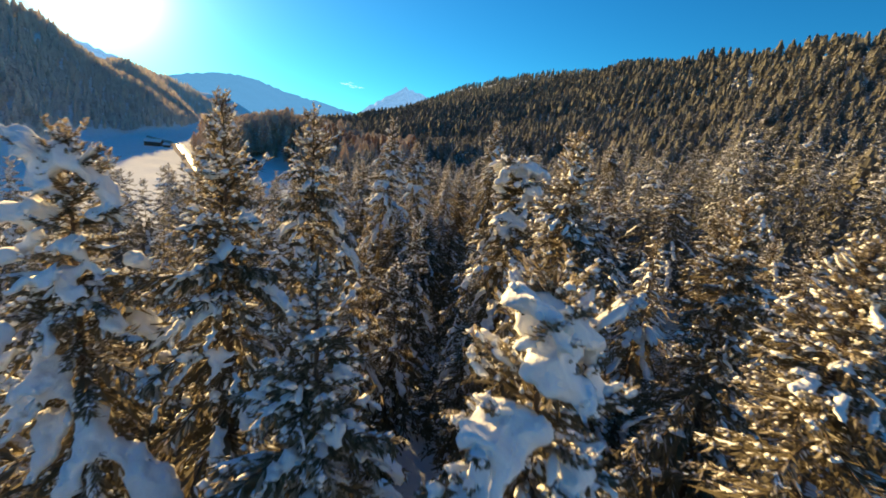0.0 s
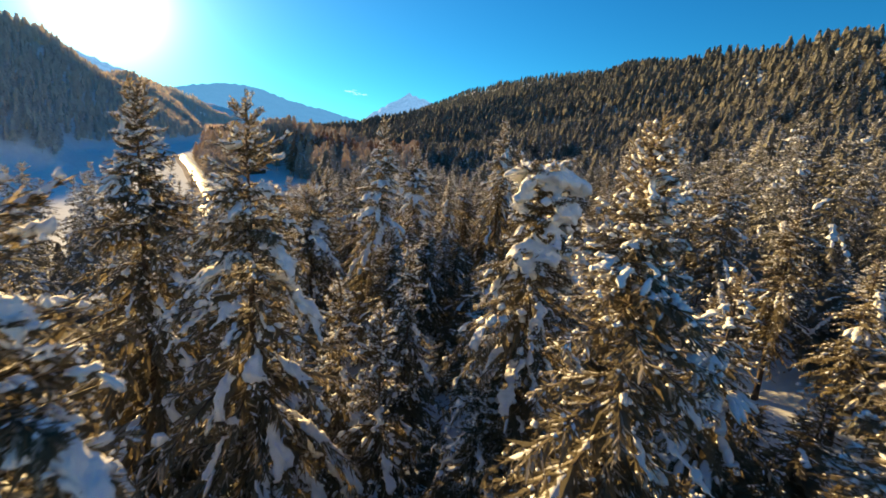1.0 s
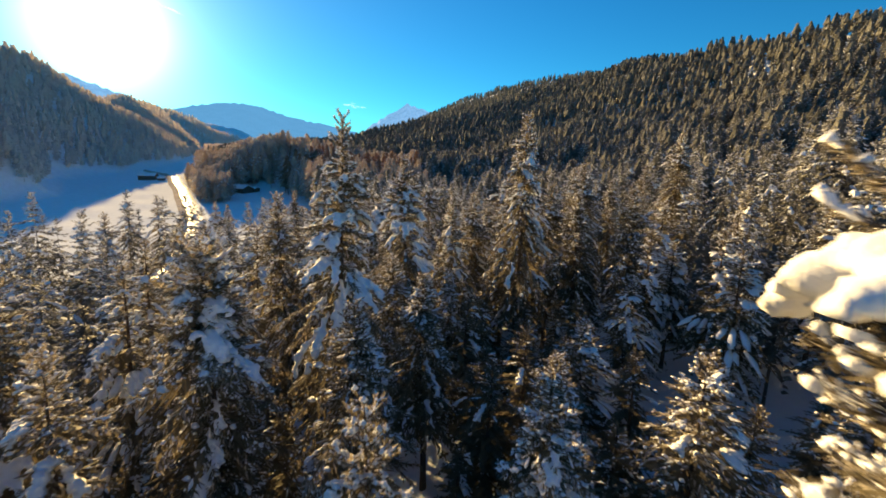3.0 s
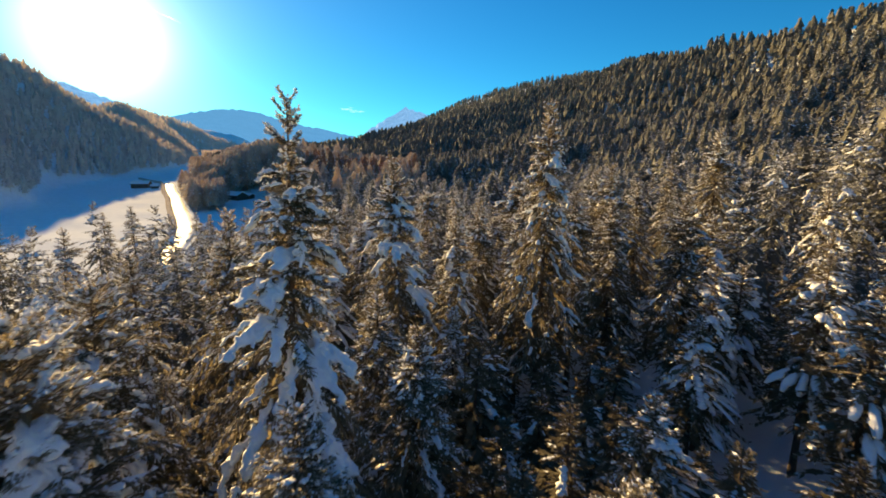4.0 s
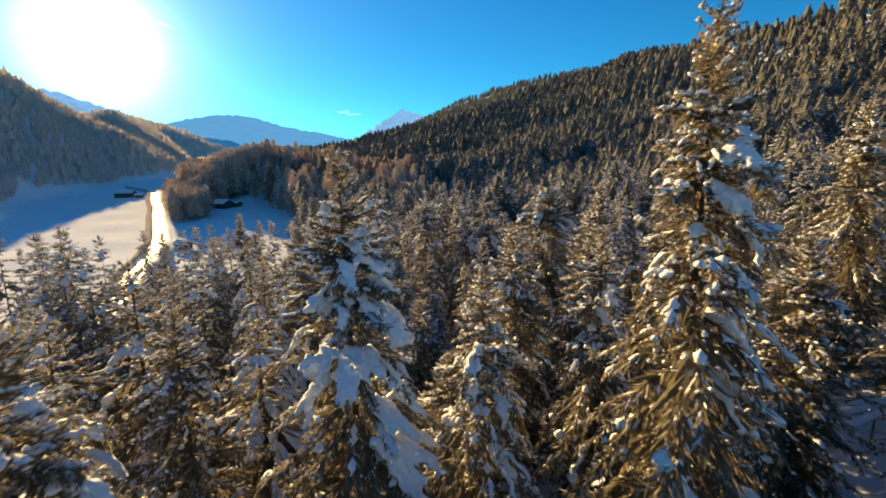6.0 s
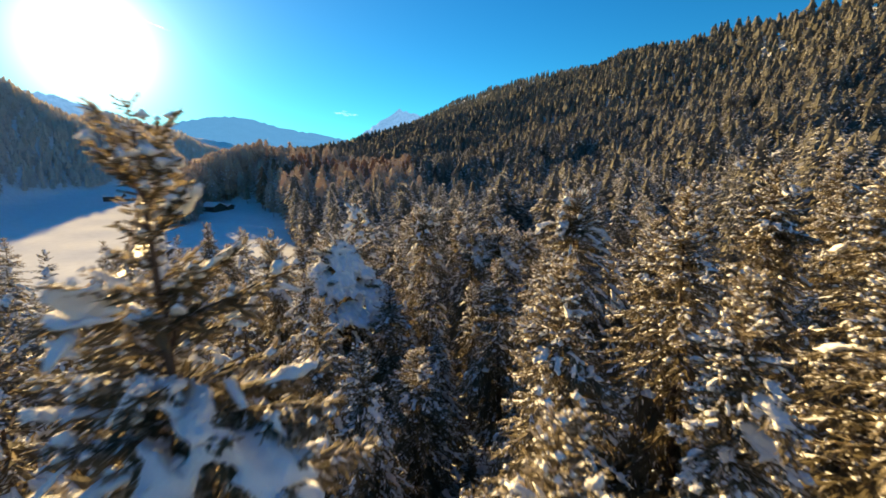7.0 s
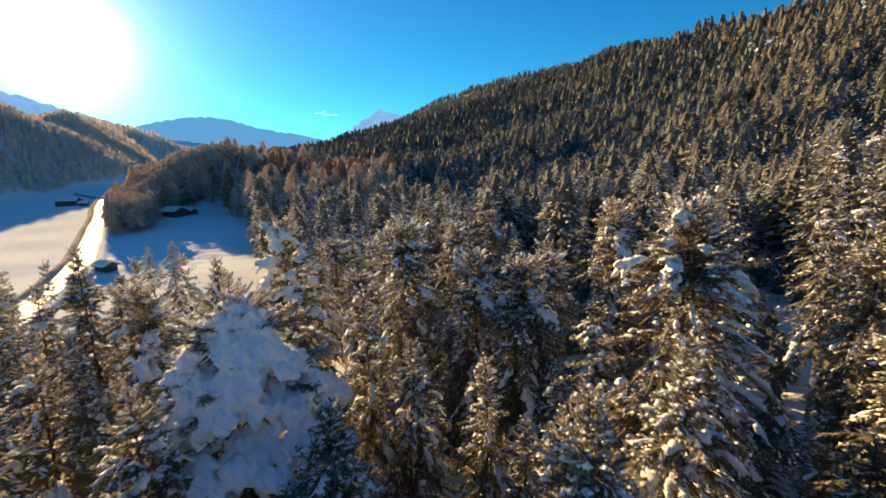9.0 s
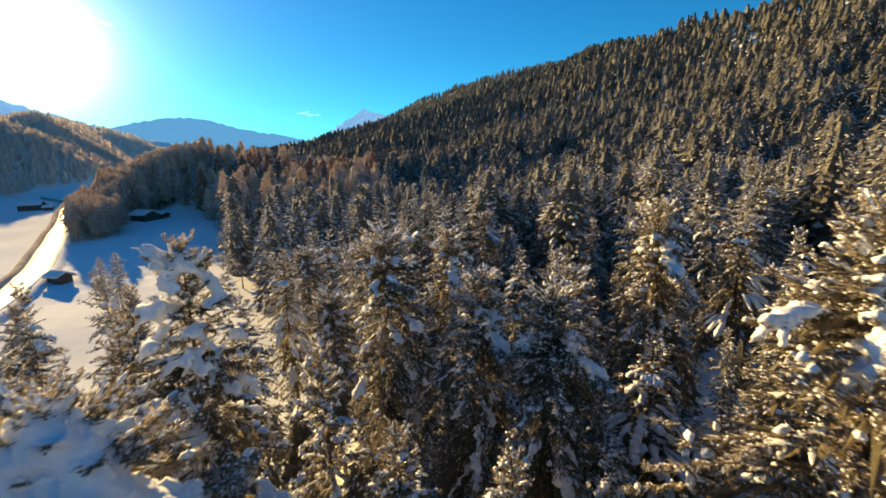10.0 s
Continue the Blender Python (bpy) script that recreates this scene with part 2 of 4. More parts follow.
def terrain(x, y):
    """Height of the ground, in arrays."""
    x, y = np.asarray(x, float), np.asarray(y, float)
    fl = -9.5 + 0.035 * np.clip(y - 100, 0, 2000)
    fr, rx, rz = foot_right(y), ridge_right_x(y), ridge_right_z(y)
    s = np.clip((x - fr) / (rx - fr), 0, None)
    away = np.clip((np.hypot(x, y - np.clip(y, -40, 45)) - 45) / 75, 0, 1) * np.clip((950 - y) / 450, 0, 1)
    bowl = (1 - away) * (0.45 * s + 0.55 * s * s) + away * (0.12 * s + 0.88 * s ** 4)
    up = np.where(s < 1, bowl, 1 - 0.25 * np.clip(s - 1, 0, 3))
    z = fl + np.where(s > 0, (rz - fl) * up, 0)
    q = np.clip((foot_left(y) - x) / (110 + 0.06 * np.clip(y - 600, 0, 3000)), 0, None)
    lz = ridge_left_z(y)
    ul = np.where(q < 1, 1.15 * q - 0.15 * q * q, 1 + 0.05 * np.clip(q - 1, 0, 4))
    z = z + np.where(q > 0, (lz - fl) * ul, 0)
    # broad swells and a shoulder near the flight line
    near = np.exp(-(((x + 5) / 60) ** 2 + ((y + 12) / 45) ** 2))
    z = z + 3.5 * near
    z = z + 13 * np.exp(-(((x + 140) / 60) ** 2 + ((y - 425) / 70) ** 2))  # wooded spur
    z = z + 8 * np.exp(-(((x + 118) / 36) ** 2 + ((y - 332) / 30) ** 2))  # knoll behind the hut
    hill = np.clip(np.maximum(s, q) * 4, 0, 1)
    z = z + hill * (8 * np.sin(x * 0.021 + 1.3 * np.sin(y * 0.009)) * np.sin(y * 0.016 + 0.8) + 2.0 * np.sin(x * 0.06 + y * 0.043))
    z = z + 0.25 * np.sin(x * 0.11 + y * 0.07) * np.sin(y * 0.13 - x * 0.05)
    rough = np.exp(-(((x + 82) / 26) ** 2 + ((y - 198) / 34) ** 2))
    z = z + rough * (0.55 * np.sin(0.42 * x + 0.55 * y + 1.5 * np.sin(0.2 * x)) + 0.4 * np.sin(0.7 * y - 0.25 * x))
    return z


def axis(spans):
    out = []
    for a, b, step in spans:
        out.append(np.arange(a, b, step))
    return np.concatenate(out + [[spans[-1][1]]])


gx = axis([(-4600, -1400, 200), (-1400, -420, 28), (-420, -100, 8), (-100, 80, 3), (80, 460, 16), (460, 1400, 60), (1400, 4600, 200)])
gy = axis([(-1500, -200, 100), (-200, -60, 14), (-60, 180, 3), (180, 240, 3), (240, 460, 8), (460, 1300, 24), (1300, 3000, 60), (3000, 4700, 200)])
GX, GY = np.meshgrid(gx, gy)
GZ = terrain(GX, GY)
nx, ny = len(gx), len(gy)


def lies(x, y):
    """Height of the meshed ground, between its corners."""
    i = np.clip(np.searchsorted(gx, x) - 1, 0, nx - 2)
    j = np.clip(np.searchsorted(gy, y) - 1, 0, ny - 2)
    a, b = (x - gx[i]) / (gx[i + 1] - gx[i]), (y - gy[j]) / (gy[j + 1] - gy[j])
    return (1 - b) * ((1 - a) * GZ[j, i] + a * GZ[j, i + 1]) + b * ((1 - a) * GZ[j + 1, i] + a * GZ[j + 1, i + 1])


ii = (np.arange(ny - 1)[:, None] * nx + np.arange(nx - 1)[None]).ravel()
ground = new("ground", mesh_from("ground", np.stack([GX, GY, GZ], -1).reshape(-1, 3), np.stack([ii, ii + 1, ii + nx + 1, ii + nx], 1), [M_GROUND]))
tagged(ground, "deep snow over the forest floor, meadow and hillsides", "ground", kind="structure")


# ------------------------------------------------------------------ spruces
def spruce_arrays(seed, height, reach, detail, load, base=0.3, lean=0.0, sparse_top=0.0, droop=1.0, side=-0.8, dust=0.45, fat=1.0, taper=0.78, blanket=0, rime=0.5, holes=-0.3, span=0.30, clot=1.0, blunt=0.0, fans=0, fan_size=1.0, fan_low=0.42):
    """Trunk, boughs, needles and snow of one spruce.
    detail 3: brushed past, 2: near, 1: middle, 0: beyond. blunt: breadth of a snow-broken top. load: how many patches of thick snow it carries, 0 to 1. side: the azimuth on which the snow has stayed. fans: mats of snow that spread in fingers over several boughs, down to fan_low of the height."""
    rng = np.random.default_rng(seed)
    trunk, limb, leaf, fine, pads = Soup(), Soup(), Soup(), Soup(), []
    rings, seg = 14, 8
    zs = np.linspace(-0.6, height, rings)
    bend = 0.15 * np.sin(zs / height * 4 + rng.uniform(0, 6))
    bx, by = bend + lean * (zs / height) ** 2, 0.6 * bend
    rad = (0.0115 * height) * (1 - np.clip(zs, 0, None) / height) ** 0.85 + 0.012
    rad[0] *= 1.3
    an = np.arange(seg) * 2 * math.pi / seg
    tv = np.stack([bx[:, None] + rad[:, None] * np.cos(an), by[:, None] + rad[:, None] * np.sin(an), np.repeat(zs[:, None], seg, 1)], -1)
    a = (np.arange(rings - 1)[:, None] * seg + np.arange(seg)[None]).ravel()
    b = (np.arange(rings - 1)[:, None] * seg + (np.arange(seg)[None] + 1) % seg).ravel()
    trunk.add(tv.reshape(-1, 3), np.concatenate([np.stack([a, b, b + seg], 1), np.stack([a, b + seg, a + seg], 1)]))
    patches = [(rng.uniform(0.02, 0.50) ** 1.1, side + rng.normal(0, 0.9)) for _ in range(int(round(2 + 11 * load)))]
    UP = np.array([0, 0, 1.0])
    lobe = rng.uniform(0, 6.28, 3)
    z = height * base
    step = (0.92, 0.66, 0.46, 0.42)[detail]
    while z < height - 0.15:
        u = (height - z) / height
        n = rng.integers(4, 7) if u > 0.2 else rng.integers(5, 8)
        if sparse_top and u < sparse_top:
            n = rng.integers(2, 5)
        turn = rng.uniform(0, 6.28)
        for j in range(n):
            az = turn + j * 6.283 / n + rng.uniform(-0.35, 0.35)
            zz = z + rng.uniform(-0.25, 0.25)
            full = reach * min(1.0, 1.85 * u ** taper) * (1.0 if u < 0.5 else 1.0 - 0.7 * (u - 0.5))
            full *= 1 + 0.20 * math.sin(2 * az + lobe[0] + 5 * u) + 0.16 * math.sin(3 * az + lobe[1] - 17 * u) + 0.10 * math.sin(31 * u + lobe[2])
            full = max(full, blunt)
            L = max(0.42, full * rng.uniform(0.65, 1.15))
            if sparse_top and u < sparse_top:
                L = rng.uniform(0.3, 0.4 + 8.0 * u)
            near = max(math.exp(-((u - pu) / 0.07) ** 2 - ((math.remainder(az - pa, 6.2832)) / 0.65) ** 2) for pu, pa in patches)
            loaded = L > 0.6 and rng.random() < 0.62 * near + 0.07 * load
            cx, cy = np.interp(zz, zs, bx), np.interp(zz, zs, by)
            rise = np.interp(u, [0, 0.12, 0.4, 1], [1.0, 0.3, -0.06, -0.3]) * (0.4 if blunt else 1.0)
            sag = droop * np.interp(u, [0, 0.15, 0.5, 1], [0.05, 0.32, 0.5, 0.5]) * (1.9 if loaded else 1.0)
            out = np.array([math.cos(az), math.sin(az), 0])
            across = np.array([-out[1], out[0], 0])

            def at(s):
                s = np.asarray(s, float)[..., None]
                return np.array([cx, cy, zz]) + out * L * s * (1 - 0.14 * s) + UP * L * (rise * s - sag * s * s + 0.12 * s ** 4)

            def along(s):
                s = np.asarray(s, float)[..., None]
                return unit(out * (1 - 0.28 * s) + UP * (rise - 2 * sag * s + 0.48 * s ** 3))

            if detail < 2:
                spikes(limb, at(np.zeros(1)), [at(np.array([0.9]))[0] - at(np.zeros(1))[0]], [L * 0.95], 0.012 + 0.011 * L)
            ss = np.linspace(0, 0.95, 3)
            pc = at(ss)
            rr = (0.012 + 0.011 * L) * (1 - 0.8 * ss)
            tri = np.arange(3) * 2.094
            lv = pc[:, None] + rr[:, None, None] * (np.cos(tri)[None, :, None] * across + np.sin(tri)[None, :, None] * UP)
            aa = (np.arange(2)[:, None] * 3 + np.arange(3)[None]).ravel()
            bb = (np.arange(2)[:, None] * 3 + (np.arange(3)[None] + 1) % 3).ravel()
            if detail > 1:
                limb.add(lv.reshape(-1, 3), np.concatenate([np.stack([aa, bb, bb + 3], 1), np.stack([aa, bb + 3, aa + 3], 1)]))
            # sprays of needles on both sides
            deep = u > 0.55
            dens = (6.0, 12.0, 19.0, 40.0)[detail] * (0.42 if deep else 1.0)
            m = max(9, int(L * dens * (1.3 if u < 0.3 else 1.0)))
            s = np.clip((np.arange(m) + rng.uniform(0.0, 1.0, m)) / m, 0.08, 1)
            p, w = at(s), along(s)
            sgn = np.where(np.arange(m) % 2, 1.0, -1.0)[:, None]
            dirs = unit(w + sgn * across * rng.uniform(0.2, 1.2, m)[:, None] + UP * rng.uniform(-0.95 if u > 0.12 else -0.3, 0.1, m)[:, None] + rng.normal(0, 0.28, (m, 3)))
            tl = np.clip(0.34 * L * (1.15 - 0.7 * s), 0.24, 0.58) * rng.uniform(0.55, 1.25, m) * (0.72 if detail == 3 else 1.0)
            wide = (0.10, 0.062, 0.040, 0.024)[detail] * rng.uniform(0.7, 1.35, m) * (2.0 if deep else 1.0)
            # fewer rimed sprays low down, so colour imitates the crown's own shade
            rimed = rng.random(m) < rime * np.interp(u, [0, 0.25, 0.45, 1], [1.0, 0.8, 0.3, 0.05])
            blades(leaf, p[~rimed], dirs[~rimed], tl[~rimed], wide[~rimed])
            blades(leaf, p[rimed], dirs[rimed], tl[rimed], wide[rimed], 1)
            if detail > 1:
                for f0 in ((0.2, 0.5) if u < 0.2 else (0.35,) if not deep else ()):
                    sg = rng.choice([-1.0, 1.0], m)[:, None]
                    q = p + dirs * (tl * f0)[:, None]
                    d2 = unit(dirs + sg * np.cross(dirs, UP) * rng.uniform(0.5, 1.1, m)[:, None] + UP * rng.uniform(-0.6, 0.3, m)[:, None])
                    blades(leaf, q, d2, tl * rng.uniform(0.4, 0.7, m), 0.034, int(rng.random() < rime * 0.6))
            if u > 0.06:
                k = 5 if detail > 1 else 2
                q = rng.uniform(0.05, 0.5, k)
                blades(leaf, at(q), along(q) + rng.normal(0, 0.3, (k, 3)) - UP * 0.35, L * rng.uniform(0.25, 0.45, k), (min(0.13, 0.055 * L) if detail > 1 else min(0.3, 0.12 * L)) * rng.uniform(0.7, 1.2, k))
            # thin snow on sprays and bough, sparser low down to imitate crown shade
            thin = dust * np.interp(u, [0, 0.25, 0.48, 1], [1.0, 0.72, 0.24, 0.05])
            for share, f0 in ((thin * 0.45, 0.1), (thin * 0.2, 0.45)):
                pick = rng.random(m) < share
                k = int(pick.sum())
                blades(fine, (p + dirs * (tl * f0)[:, None])[pick], dirs[pick] + UP * 0.06, tl[pick] * rng.uniform(0.3, 0.6, k), wide[pick] * rng.uniform(0.6, 1.15, k), 0, 0.3, 0.03)
            pick = rng.random(m) < thin * (0.42 if detail > 1 else 0.16)
            k = int(pick.sum())
            if k:
                crumbs(fine, (p + dirs * (tl * 0.75)[:, None])[pick] + UP * 0.03, (0.085, 0.085, 0.06, 0.04)[detail] * rng.uniform(0.5, 1.7, k), rng)
            if L > 0.5:
                for _ in range((1, 1, 3, 4)[detail]):
                    if rng.random() < (0.5, 1.0, 0.85, 0.85)[detail] * thin:
                        s0 = rng.uniform(0.3, 0.95)
                        q = np.linspace(s0, min(1.04, s0 + rng.uniform(0.18, 0.5) / L), 5)
                        tongue(fine, at(q) + UP * 0.03 + across * rng.uniform(-0.32, 0.32) * (0.4 + 0.3 * L), (0.05 + 0.028 * L) * rng.uniform(0.5, 1.5), (0.035 + 0.018 * L) * rng.uniform(0.7, 1.6), rng)
            if detail and L > 0.9 and rng.random() < 0.8 * thin:
                q = rng.uniform(0.35, 0.85)
                d = unit(along(q) + rng.choice([-1.0, 1.0]) * across * rng.uniform(0.5, 1.0) - UP * rng.uniform(0.1, 0.5))
                k = np.linspace(0.3, 1.0, 5)[:, None] * rng.uniform(0.3, 0.55)
                tongue(fine, at(q) + d * k - UP * 0.5 * k * k + UP * 0.03, 0.06 * rng.uniform(0.6, 1.6), 0.05 * rng.uniform(0.6, 1.4), rng)
            if rng.random() < 0.5 * thin:
                q = rng.uniform(0.25, 0.9, 4)
                blades(fine, at(q), along(q), rng.uniform(0.25, 0.55, 4) * min(1.0, 0.5 * L), rng.uniform(0.08, 0.18, 4) * min(1.0, 0.6 * L), 0, 0.45, 0.05)
            # thick snow hanging along the bough
            if loaded:
                size = min(0.34, 0.10 + 0.08 * L) * rng.uniform(0.7, 1.3) * fat
                end = rng.uniform(0.72, 1.04)
                if detail < 2:
                    for s0 in np.arange(rng.uniform(0.15, 0.4), 1.0, max(0.16, 1.5 * size / L)):
                        q = np.linspace(s0, min(1.05, s0 + 1.9 * size / L), 5)
                        k = size * rng.uniform(0.55, 1.15)
                        tongue(fine, at(q) + UP * 0.04 + across * rng.uniform(-0.4, 0.4) * k, k, k * 0.6, rng)
                for s0 in np.arange(end - rng.uniform(0.25, 0.55), end, max(0.08, 0.62 * size / L)) if detail > 1 else ():
                    if rng.random() < 0.13:
                        continue
                    q = np.array([s0])
                    k = size * rng.uniform(0.65, 1.25) * (1.0 if s0 < 0.8 else 0.8)
                    pads.append((at(q)[0] + UP * (0.02 + 0.08 * k) + across * rng.uniform(-0.35, 0.35) * k, along(q)[0], k * rng.uniform(0.9, 1.4), k * rng.uniform(0.65, 1.05), k * rng.uniform(0.36, 0.56)))
                for _ in range(2):  # fingers out to the sides
                    q = rng.uniform(end - 0.35, end - 0.05)
                    d = unit(along(q) + rng.choice([-1.0, 1.0]) * across * rng.uniform(0.5, 1.0) - UP * rng.uniform(0.1, 0.5))
                    k = size * rng.uniform(0.45, 0.8)
                    if detail < 2:
                        r5 = np.linspace(0.1, 1, 5)[:, None] * rng.uniform(0.35, 0.6)
                        tongue(fine, at(q) + d * r5 - UP * 0.4 * r5 * r5 + UP * 0.04, k * 0.8, k * 0.55, rng)
                    else:
                        for r0 in (0.8, 1.9):
                            pads.append((at(q) + d * k * r0 - UP * 0.12 * k * r0 * r0, d - UP * 0.2 * r0, k * 1.35, k * rng.uniform(0.6, 0.9), k * 0.55))
        z += step * rng.uniform(0.75, 1.25) * (0.6 if u < 0.2 else 1.0)
    if not sparse_top and not blunt:
        spikes(leaf, np.array([[bx[-1], by[-1], height - 0.5]]), [[0, 0, 1.0]], [0.85], 0.07)
    for _ in range(34 if blunt else 0):  # the cap on a broken top
        az, r = rng.uniform(0, 6.28), blunt * rng.random() ** 0.5 * 1.05
        k = rng.uniform(0.24, 0.40)
        pads.append((np.array([math.cos(az) * r + bx[-1], math.sin(az) * r + by[-1], height - 0.05 - 0.45 * (r / blunt) ** 2 + 0.12 * math.sin(3 * az)]), np.array([math.cos(az), math.sin(az), -0.5 * r]), k * 1.2, k, k * 0.7))
    for _ in range(blanket):  # snow bridging from bough to bough, with dark holes left in it
        u = 0.008 + span * rng.random() ** 1.25
        u = max(u, 1.15 * sparse_top)
        az = side + rng.uniform(-1.9, 1.9)
        if u > 0.03 and math.sin(3.1 * az + 40 * u + seed) + math.sin(75 * u - 2.3 * az) < holes:
            continue
        r = max(blunt, reach * min(1.0, 1.85 * u ** taper)) * rng.uniform(0.1 if u < 0.035 else 0.5, 0.97)
        k = clot * rng.uniform(0.15, 0.33) * min(1.0, 0.65 + 2.0 * u)
        pads.append((np.array([math.cos(az) * r + bx[-1], math.sin(az) * r + by[-1], height * (1 - u) - 0.18 * r]), np.array([math.cos(az), math.sin(az), -0.8]), k * rng.uniform(1.0, 1.5), k * rng.uniform(0.9, 1.3), k * rng.uniform(0.45, 0.7)))
    fan_rng = np.random.default_rng(seed + 500)
    for j in range(fans):
        u = 0.11 + (fan_low - 0.11) * (j + fan_rng.uniform(0.2, 0.8)) / fans
        az = -1.5 + fan_rng.normal(0, 0.75)
        full = max(blunt, reach * min(1.0, 1.85 * u ** taper)) * (1.0 if u < 0.5 else 1.0 - 0.7 * (u - 0.5))
        cx, cy = np.interp(height * (1 - u), zs, bx), np.interp(height * (1 - u), zs, by)
        count = fan_rng.integers(3, 7) if fan_size > 0.8 else fan_rng.integers(2, 4)
        spread = fan_rng.uniform(0.15, 0.24) * count
        for i in range(count):
            a = az + spread * (i / (count - 1) - 0.5) + fan_rng.normal(0, 0.05)
            far_end = fan_rng.uniform(0.72, 1.04)
            k = fan_size * fan_rng.uniform(0.17, 0.27) * min(1.0, 0.5 + 0.25 * full)
            s = np.linspace(fan_rng.uniform(0.3, 0.5), far_end, 5 if detail < 2 else max(4, int(full * 0.6 / (0.75 * k))))
            lift = np.interp(u, [0.1, 0.4, 1], [0.25, 0.0, -0.25]) * s - droop * 0.5 * s * s
            line = np.stack([cx + math.cos(a) * full * s, cy + math.sin(a) * full * s, height * (1 - u) + full * lift + 0.06], 1)
            if detail < 2:
                tongue(fine, line, k * 1.1, k * 0.6, fan_rng)
                continue
            for p, q in zip(line, s):
                m = k * fan_rng.uniform(0.75, 1.2) * (1.0 if q < 0.85 * far_end else 0.75)
                pads.append((p, np.array([math.cos(a), math.sin(a), -1.0 * q]), m * fan_rng.uniform(1.1, 1.5), m, m * fan_rng.uniform(0.5, 0.75)))
    return trunk, limb, leaf, fine, pads, rng


def pillows(pads, rng, grain):
    """The thick snow, its lumps melted into each other: one mesh for each separate pillow, largest first."""
    big = Soup()
    lumps(big, rng, *[list(q) for q in zip(*pads)], BALL2)
    v, f, _ = big.arrays()
    tmp = new("melt", mesh_from("melt", v, f, []))
    mod = tmp.modifiers.new("melt", "REMESH")
    mod.mode, mod.voxel_size = "VOXEL", grain
    me = bpy.data.meshes.new_from_object(tmp.evaluated_get(bpy.context.evaluated_depsgraph_get()))
    bpy.data.objects.remove(tmp)
    bm = bmesh.new()
    bm.from_mesh(me)
    for _ in range(3):
        bmesh.ops.smooth_vert(bm, verts=bm.verts, factor=0.5, use_axis_x=True, use_axis_y=True, use_axis_z=True)
    bmesh.ops.triangulate(bm, faces=bm.faces)
    v = np.array([p.co[:] for p in bm.verts])
    f = np.array([[q.index for q in p.verts] for p in bm.faces])
    bm.free()
    bpy.data.meshes.remove(me)
    if not len(v):
        return []
    own = np.arange(len(v))
    while True:
        low = own[f].min(1)
        nxt = own.copy()
        np.minimum.at(nxt, f.ravel(), np.repeat(low, 3))
        nxt = nxt[nxt]
        if (nxt == own).all():
            break
        own = nxt
    for size, k in ((0.045, 1.0), (0.022, 2.3), (0.012, 4.6)):  # uneven, crumbly surface
        v = v + size * np.stack([np.sin(k * (v[:, 1] * 9 + v[:, 2] * 7)), np.sin(k * (v[:, 2] * 8 + v[:, 0] * 9) + 1.0), np.sin(k * (v[:, 0] * 10 + v[:, 1] * 8) + 2.0)], 1)
    out = []
    for k in np.unique(own[f[:, 0]]):
        ff = f[own[f[:, 0]] == k]
        ids, inv = np.unique(ff, return_inverse=True)
        out.append((v[ids], inv.reshape(-1, 3)))
    return sorted(out, key=lambda q: -len(q[1]))


def spruce(label, seed, height, reach, detail, load, **more):
    trunk, limb, leaf, fine, pads, rng = spruce_arrays(seed, height, reach, detail, load, **more)
    tree = thing("spruce_tree", label, "tree", "spruces of the near forest")
    part("trunk", mesh_from("trunk", *trunk.arrays()[:2], [M_BARK]), tree, "scaly brown bark")
    part("branchwork", mesh_from("branchwork", *limb.arrays()[:2], [M_BARK]), tree, kind="stuff")
    part("needles", mesh_from("needles", *leaf.arrays()[:2], [M_NEEDLE, M_RIME], leaf.arrays()[2], smooth=False), tree, "brownish-green spruce needles", "stuff")
    if pads and detail > 1:
        for k, (v, f) in enumerate(pillows(pads, rng, 0.115)):
            if k < 9:
                part("snow_pillow", mesh_from("snow_pillow", v, f, [M_SNOW]), tree, "thick white snow on a bough")
            else:
                fine.add(v, f)
    part("snow_dusting", mesh_from("snow_dusting", *fine.arrays()[:2], [M_SNOW]), tree, "thin snow on the twigs", "stuff")
    tree["height"] = height
    return tree


LIGHT = "tall brown-green spruce dusted with snow"
HEAVY = "tall spruce bowed under thick pillows of snow"
BLANKET = "broad spruce wrapped in a thick blanket of snow"
BARE = "spruce with a sparse bare top and snow on its boughs"
ROUND = "round-topped spruce clotted with snow above a bare trunk"
BROAD = "broad sunlit spruce, every bough edged with snow"
YOUNG = "young slender spruce powdered with snow"

LT1 = spruce(LIGHT, 11, 20.0, 3.7, 2, 0.15, fans=3, fan_size=0.7, fan_low=0.6)
LT2 = spruce(LIGHT, 12, 21.0, 4.1, 2, 0.25, dust=0.45, fans=4, fan_size=0.75, fan_low=0.6)
LT3 = spruce(LIGHT, 14, 20.0, 3.5, 2, 0.35, dust=0.6, droop=1.25, fans=4, fan_size=0.75, fan_low=0.6)
HV1 = spruce(HEAVY, 13, 19.0, 3.6, 2, 0.75, dust=0.5, fat=1.0, fans=3, fan_size=0.8, fan_low=0.32)
HV2 = spruce(HEAVY, 18, 20.0, 3.8, 2, 0.75, dust=0.55, fat=1.0, taper=0.68, fans=4)
HV3 = spruce(HEAVY, 37, 20.0, 3.5, 3, 0.9, dust=0.55, fat=1.25, blanket=60, span=0.2, holes=0.1, clot=1.4, taper=0.7, side=-1.0, fans=3, fan_size=0.75, fan_low=0.34)
BL1 = spruce(BLANKET, 15, 20.0, 2.9, 3, 0.6, dust=0.5, taper=0.5, blunt=1.5, droop=1.1, blanket=170, side=-1.2, holes=0.0, span=0.2, clot=1.2)
